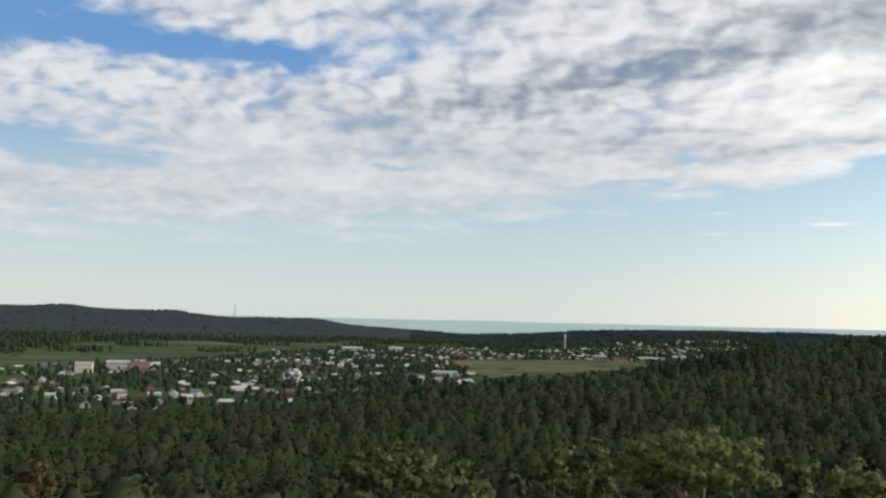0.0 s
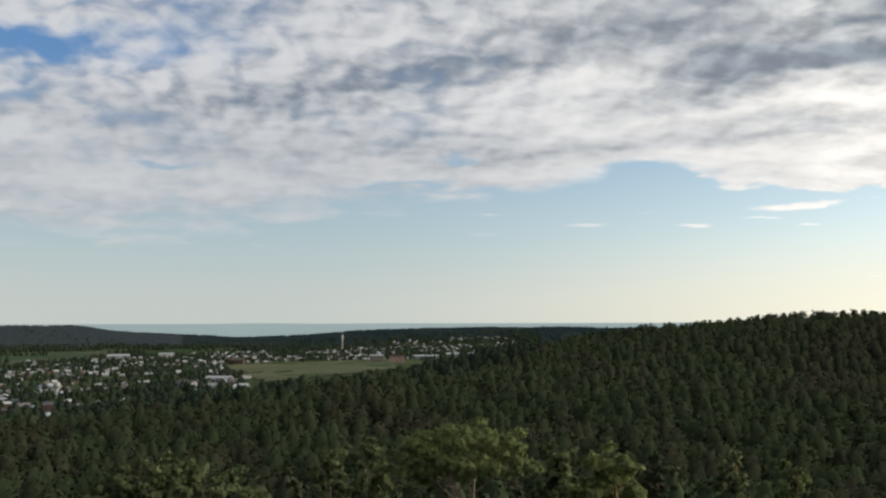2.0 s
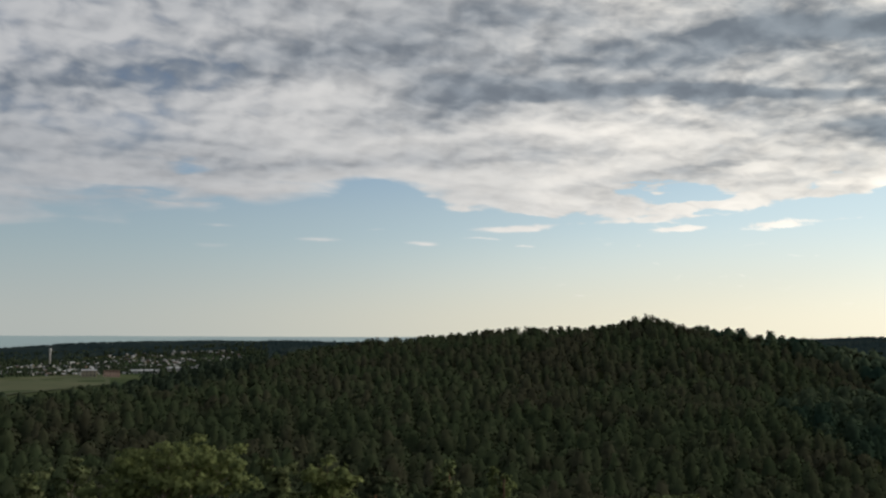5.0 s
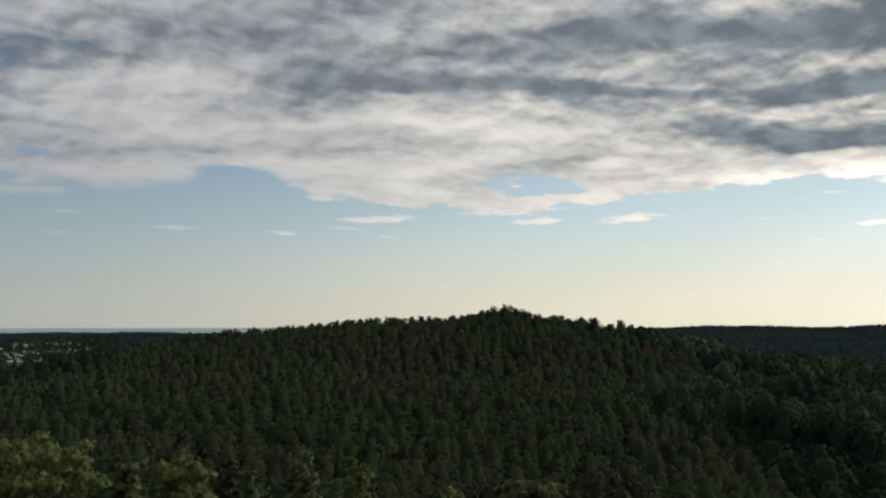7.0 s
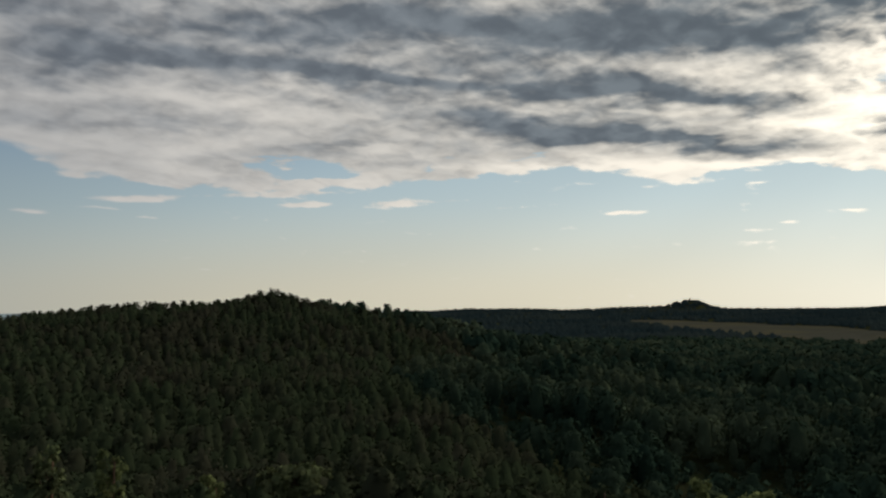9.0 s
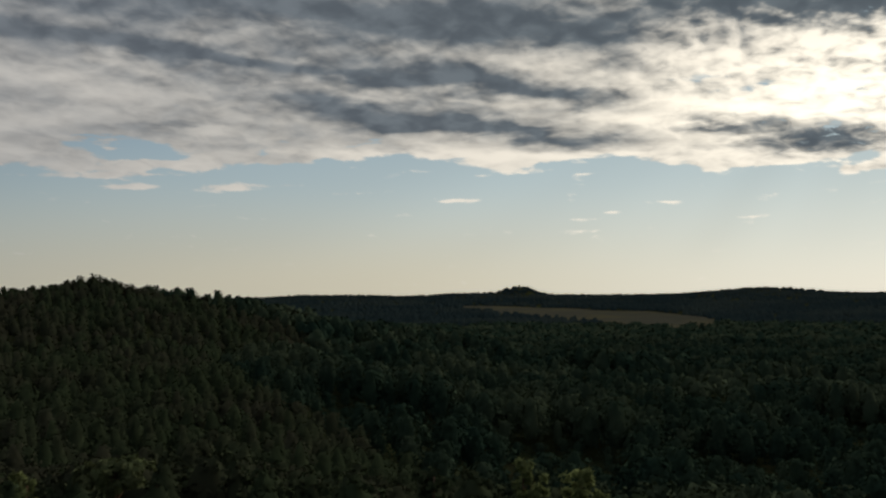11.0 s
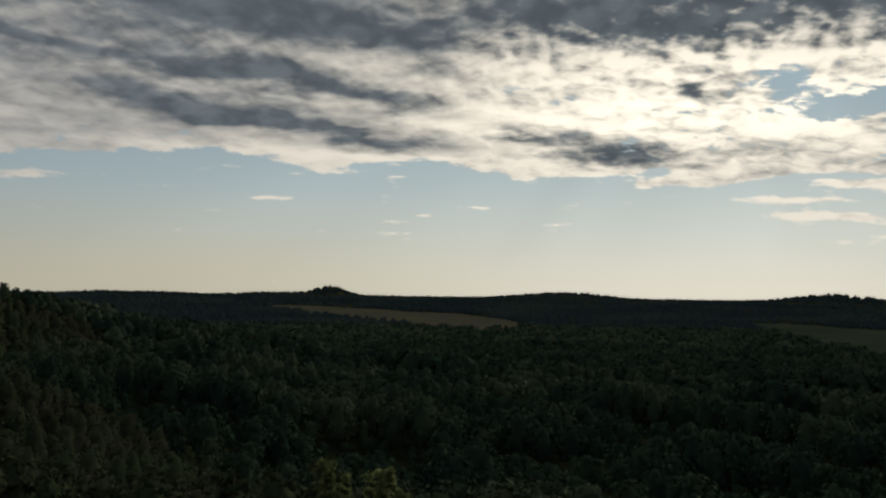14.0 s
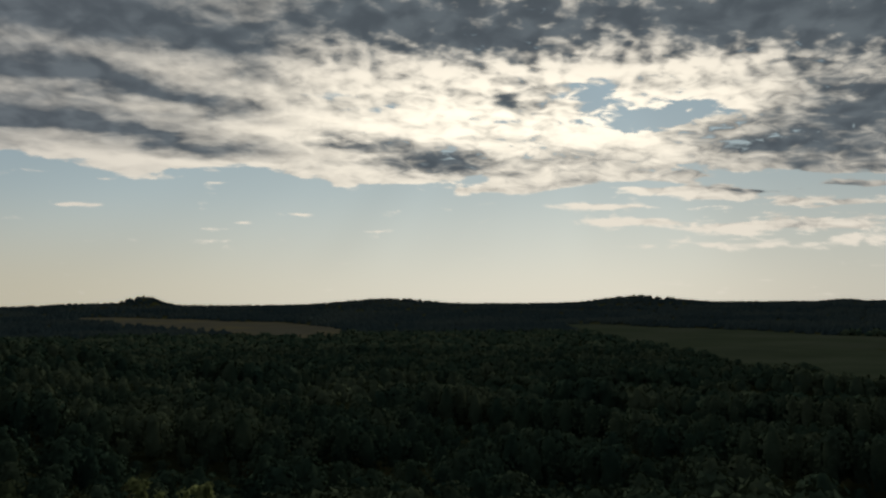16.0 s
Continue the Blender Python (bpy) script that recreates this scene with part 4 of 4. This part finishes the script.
def house_walls(w_, d_, h_, rise):
    v = [(-w_ / 2, -d_ / 2, -1.5), (w_ / 2, -d_ / 2, -1.5), (w_ / 2, d_ / 2, -1.5), (-w_ / 2, d_ / 2, -1.5), (-w_ / 2, -d_ / 2, h_), (w_ / 2, -d_ / 2, h_), (w_ / 2, d_ / 2, h_), (-w_ / 2, d_ / 2, h_),
         (-w_ / 2, 0, h_ + rise - 0.02), (w_ / 2, 0, h_ + rise - 0.02)]
    return v, [(0, 1, 5, 4), (2, 3, 7, 6), (1, 2, 6, 9, 5), (3, 0, 4, 8, 7), (4, 5, 9, 8), (6, 7, 8, 9)]


def house_kit(w_, d_, h_, rise, wall, roof, windows):
    kit = [("wall", raw("wall", *house_walls(w_, d_, h_, rise), wall)), ("roof", raw("roof", *gable(w_, d_, h_, rise), roof))]
    v, f = box(0.7, 0.7, rise + 1.0, h_ + 0.2, w_ * 0.2, d_ * 0.15)
    kit.append(("chimney", raw("chimney", v, f, WALLS[3])))
    for k in range(windows):
        v, f = box(1.3, 0.08, 1.3, h_ * 0.35, -w_ / 2 + w_ * (k + 0.5) / windows, -d_ / 2 - 0.03)
        kit.append(("window", raw("window", v, f, PANE)))
    return kit


def put_kit(name, kit, a, d, turn, label, category, group="", scale=1.0):
    x, y = polar(a, d)
    root = tagged(new(name), label, category, group)
    made = {}
    for key, me in kit:
        made[key] = part(key, me, made["roof"] if key == "chimney" else root)
    root.matrix_basis = pose(x, y, float(height(x, y)) + 0.5, 0, 0, turn) @ Matrix.Diagonal((scale, scale, scale, 1))
    return root


WORDS_W, WORDS_R = ["white plastered", "cream plastered", "dark timber", "red brick"], ["pale metal", "grey slate", "blue metal", "rust-red", "weathered grey"]
KITS = []
for i, (w_, d_, h_, rise) in enumerate([(10, 8, 3.0, 2.6), (8, 7, 3.0, 2.4), (12, 9, 3.4, 2.2), (14, 8, 3.0, 1.6), (9, 9, 5.4, 2.6), (18, 10, 3.6, 1.8)]):
    for j in range(5):
        wi = (0, 1, 2, 0, 2, 0, 3)[(2 * i + 3 * j) % 7]
        ri = (0, 1, 0, 4, 3 if i == 1 else 0)[j] if i % 2 else (0, 2 if i == 2 else 0, 0, 4, 1)[j]
        KITS.append((house_kit(w_, d_, h_, rise, WALLS[wi], ROOFS[ri], 3 if w_ > 9 else 2), f"small {WORDS_W[wi]} house with a {WORDS_R[ri]} roof"))

TAKEN = [polar(-21.3, 985), polar(-19.4, 1040), polar(-18.0, 1035), polar(7.62, 2000), polar(10.4, 1400), polar(13.5, 1570), polar(-8.9, 745)]


def in_town(a, d):
    """Where houses stand: the far limit of the town falls back to the meadows by azimuth."""
    lim = np.interp(a, [-34, -24, -17, -12, -6, 0, 3, 6, 10, 13, 17, 19], [1000, 1060, 1180, 1400, 1780, 1950, 1950, 1960, 2300, 2380, 2320, 2150])
    open_field = ((a > 0.3) & (d > PALE[2](a) - 40) | (a > 1.9)) & (a < 11.2) & (d < PALE[3](a) + 20)
    strip = (a > -26) & (a < -6) & (np.abs(d - 940 - 9 * (a + 16)) < 45) & (np.sin(a * 1.7) > 0.1)
    return (d > np.interp(a, [-12, 0], [540, 430])) & (d < lim) & ~open_field & ~strip & ~((a > 11) & (d < 1500))


hx, hy = keep(*scatter(-33, 18.5, 440, 2430, 10.0), 13.5)
ha, hd = azd(hx, hy)
s = in_town(ha, hd) & (np.sin(hx / 33.0 + 0.4 * np.sin(hy / 90.0)) + np.sin(hy / 41.0 + hx / 160.0) > -0.7)
s &= np.array([min(math.hypot(u - p, v - q) for p, q in TAKEN) > 34 for u, v in zip(hx, hy)])
town_houses = [(a, d) for a, d in zip(ha[s], hd[s])]
order = sorted(rng.permutation(len(town_houses))[:950], key=lambda k: town_houses[k][1])
joined_v, joined_f, joined_m = [], [], []
for n_, k in enumerate(order):
    a, d = town_houses[k]
    kit, words = KITS[int(rng.integers(len(KITS)))]
    turn, size = 20 + 90 * int(rng.integers(2)) + rng.normal(0, 9), rng.uniform(0.45, 0.72)
    if n_ < 295:
        put_kit("house", kit, a, d, turn, words, "house", "houses of the town", size)
        continue
    x, y = polar(a, d)
    m = pose(x, y, float(height(x, y)) + 0.5, 0, 0, turn) @ Matrix.Diagonal((size, size, size, 1))
    for key, me in kit[:2]:
        joined_f += [tuple(i + len(joined_v) for i in p.vertices) for p in me.polygons]
        joined_m += [(WALLS + ROOFS).index(me.materials[0])] * len(me.polygons)
        joined_v += [m @ v.co for v in me.vertices]
rest = raw("far_houses", joined_v, joined_f, WALLS[0])
for mat in (WALLS + ROOFS)[1:]:
    rest.materials.append(mat)
rest.polygons.foreach_set("material_index", joined_m)
tagged(new("far_houses", rest), "small far houses with pale and dark roofs", "houses", kind="stuff")

# larger buildings that stand out
def block(name, a, d, turn, w_, d_, h_, wall, roof, rows, cols, label, category):
    kit = [("wall", raw("wall", *box(w_, d_, h_ + 1.5, -1.5), wall)), ("roof", raw("roof", *gable(w_, d_, h_, 1.4, 0.5, 0.3), roof))]
    pane = [box(w_ / cols * 0.34, 0.1, h_ / rows * 0.38, h_ * (r + 0.35) / rows, -w_ / 2 + w_ * (c + 0.5) / cols, -d_ / 2 - 0.04) for r in range(rows) for c in range(cols)]
    kit += [("window", raw("window", v, f, PANE)) for v, f in pane]
    return put_kit(name, kit, a, d, turn, label, category)


block("apartment_block", -21.3, 985, 14, 16, 12, 9.5, CREAM, ROOFS[0], 3, 6, "cream three-storey block with a pale roof", "building")
block("school", -19.45, 1045, 12, 23, 13, 8, CONCRETE, ROOFS[0], 2, 9, "long white two-storey school building", "building")
block("school_wing", -18.1, 1038, 2, 21, 13, 8, SALMON, ROOFS[4], 2, 8, "salmon-coloured wing beside the white school", "building")
block("brick_hall", 9.75, 1405, -12, 20, 14, 9, WALLS[1], ROOFS[0], 2, 4, "cream hall with a pale roof beside the field", "building")
block("brick_hall", 11.0, 1400, -12, 22, 13, 7.5, SALMON, ROOFS[3], 2, 6, "salmon-plastered hall with a rust-red roof", "building")
block("long_shed", 12.9, 1560, -14, 46, 12, 5, WALLS[0], ROOFS[0], 1, 9, "long low white shed with a pale metal roof", "shed")
block("long_shed", 15.0, 1600, -14, 50, 12, 5, WALLS[0], ROOFS[0], 1, 9, "long low white shed with a pale metal roof", "shed")
block("warehouse", -5.6, 1650, 5, 36, 16, 6, WALLS[0], ROOFS[0], 1, 8, "large white warehouse at the edge of town", "building")
block("warehouse", -2.9, 1700, 5, 26, 16, 7, WALLS[0], ROOFS[0], 1, 6, "white warehouse at the edge of town", "building")
block("barn", 0.2, 850, -20, 22, 11, 4.5, WALLS[0], ROOFS[0], 1, 5, "low barn with a pale metal roof", "shed")
block("barn", -1.6, 800, -50, 20, 10, 4.5, WALLS[0], ROOFS[4], 1, 5, "low barn with a weathered roof", "shed")
block("barn", 1.2, 1390, -10, 22, 13, 6, WALLS[3], ROOFS[3], 1, 4, "red brick barn beside the field", "shed")


def shaft(points, radii, sides, mat, name):
    v, f = tube(points, radii, sides)
    return raw(name, v, f, mat, sides > 8)


# water tower: a slim shaft with a wider tank
x, y = polar(7.62, 2000)
tower = tagged(new("water_tower"), "tall slim white water tower at the edge of town", "water tower")
part("shaft", shaft([(0, 0, -2), (0, 0, 14), (0, 0, 28)], [1.9, 1.75, 1.75], 16, CONCRETE, "shaft"), tower)
part("tank", shaft([(0, 0, 28), (0, 0, 29), (0, 0, 36), (0, 0, 36.8)], [1.75, 2.3, 2.3, 0.9], 16, CONCRETE, "tank"), tower, "white round tank")
tower.matrix_basis = pose(x, y, float(height(x, y)))

# squat white tower among the near houses
x, y = polar(-8.9, 745)
silo = tagged(new("silo"), "squat white concrete tower with a wider head", "silo")
part("shaft", shaft([(0, 0, -2), (0, 0, 7.5)], [1.7, 1.6], 14, CONCRETE, "shaft"), silo)
part("head", shaft([(0, 0, 7.5), (0, 0, 8.2), (0, 0, 11.5), (0, 0, 12)], [1.6, 2.5, 2.5, 1.2], 14, CONCRETE, "head"), silo)
silo.matrix_basis = pose(x, y, float(height(x, y)))

# lattice mast on the hill
x, y = polar(-12.86, 3230)
mast = tagged(new("radio_mast"), "thin grey lattice radio mast on the wooded hill", "mast")
for i, j in ((-1, -1), (1, -1), (1, 1), (-1, 1)):
    part("leg", shaft([(1.6 * i, 1.6 * j, -1), (0.5 * i, 0.5 * j, 54)], [0.35, 0.25], 6, STEEL, "leg"), mast)
for k in range(9):
    h = 5 + 5.5 * k
    r = 1.6 - 1.1 * h / 54
    part("brace", shaft([(-r, -r, h), (r, r, h + 2.5)], [0.18, 0.18], 5, STEEL, "brace"), mast)
mast.matrix_basis = pose(x, y, float(height(x, y)))

# garden trees between the houses, and rows of trees on the meadows
x, y = keep(*scatter(-33, 20, 400, 2430, 9.0), 8.0)
a, d = azd(x, y)
s = in_town(a, d) & (np.sin(x / 33.0 + 0.4 * np.sin(y / 90.0)) + np.sin(y / 41.0 + x / 160.0) + rng.normal(0, 1.2, len(x)) < 1.3)
hs = np.array([polar(*town_houses[k]) for k in order] + TAKEN)
hcell = {(int(u // 12), int(v // 12)) for u, v in hs}
s &= np.array([(int(u // 12), int(v // 12)) not in hcell for u, v in zip(x, y)])
x, y = x[s], y[s]
crowns("garden_trees", TOWN_LEAF, x, y, rng.uniform(3.5, 8, len(x)), rng.uniform(4, 8, len(x)), 16, 1.0, "green garden trees between the houses", 0.05, 0.15, 0.35, core=5)
x, y = keep(*scatter(-33, 20, 1350, 2450, 14.0), 8.0)
a, d = azd(x, y)
s = (np.abs(np.sin(d / 95.0 + a * 0.21)) < 0.16) & ~in_town(a, d) & ~field_at(x, y) | (d > GRASS[3](a)) & (d < 2450) & (a < 3) | (np.sin(x / 63.0 + 1.0) * np.sin(y / 47.0 + 0.5 * np.sin(x / 90.0)) > 0.66) & (a < -4) | (a > 1) & (d > np.interp(a, [8, 9.5], [2010, 2320])) | (a > 17.5) & (d > 600)
x, y = x[s], y[s]
crowns("meadow_trees", TOWN_LEAF, x, y, rng.uniform(6, 12, len(x)), rng.uniform(6, 11, len(x)), 10, 1.7, "dark tree rows on the meadows behind the town", 0.05, 0.15, 0.3, core=5)
# wood edge between slope and town
x, y = keep(*scatter(-33, 20, 330, 720, 7.0), 6.0)
a, d = azd(x, y)
s = (d > wood_edge(a)) & (d < wood_edge(a) * 1.12 + np.interp(a, [-30, -12, -4, 8, 20], [0, 40, 150, 60, 200]))
x, y = x[s], y[s]
crowns("wood_edge_trees", TOWN_LEAF, x, y, rng.uniform(6, 11, len(x)), rng.uniform(5, 8, len(x)), 40, 0.8, "dark broadleaf trees along the edge of the pine wood", 0.1, 0.2, 0.3)
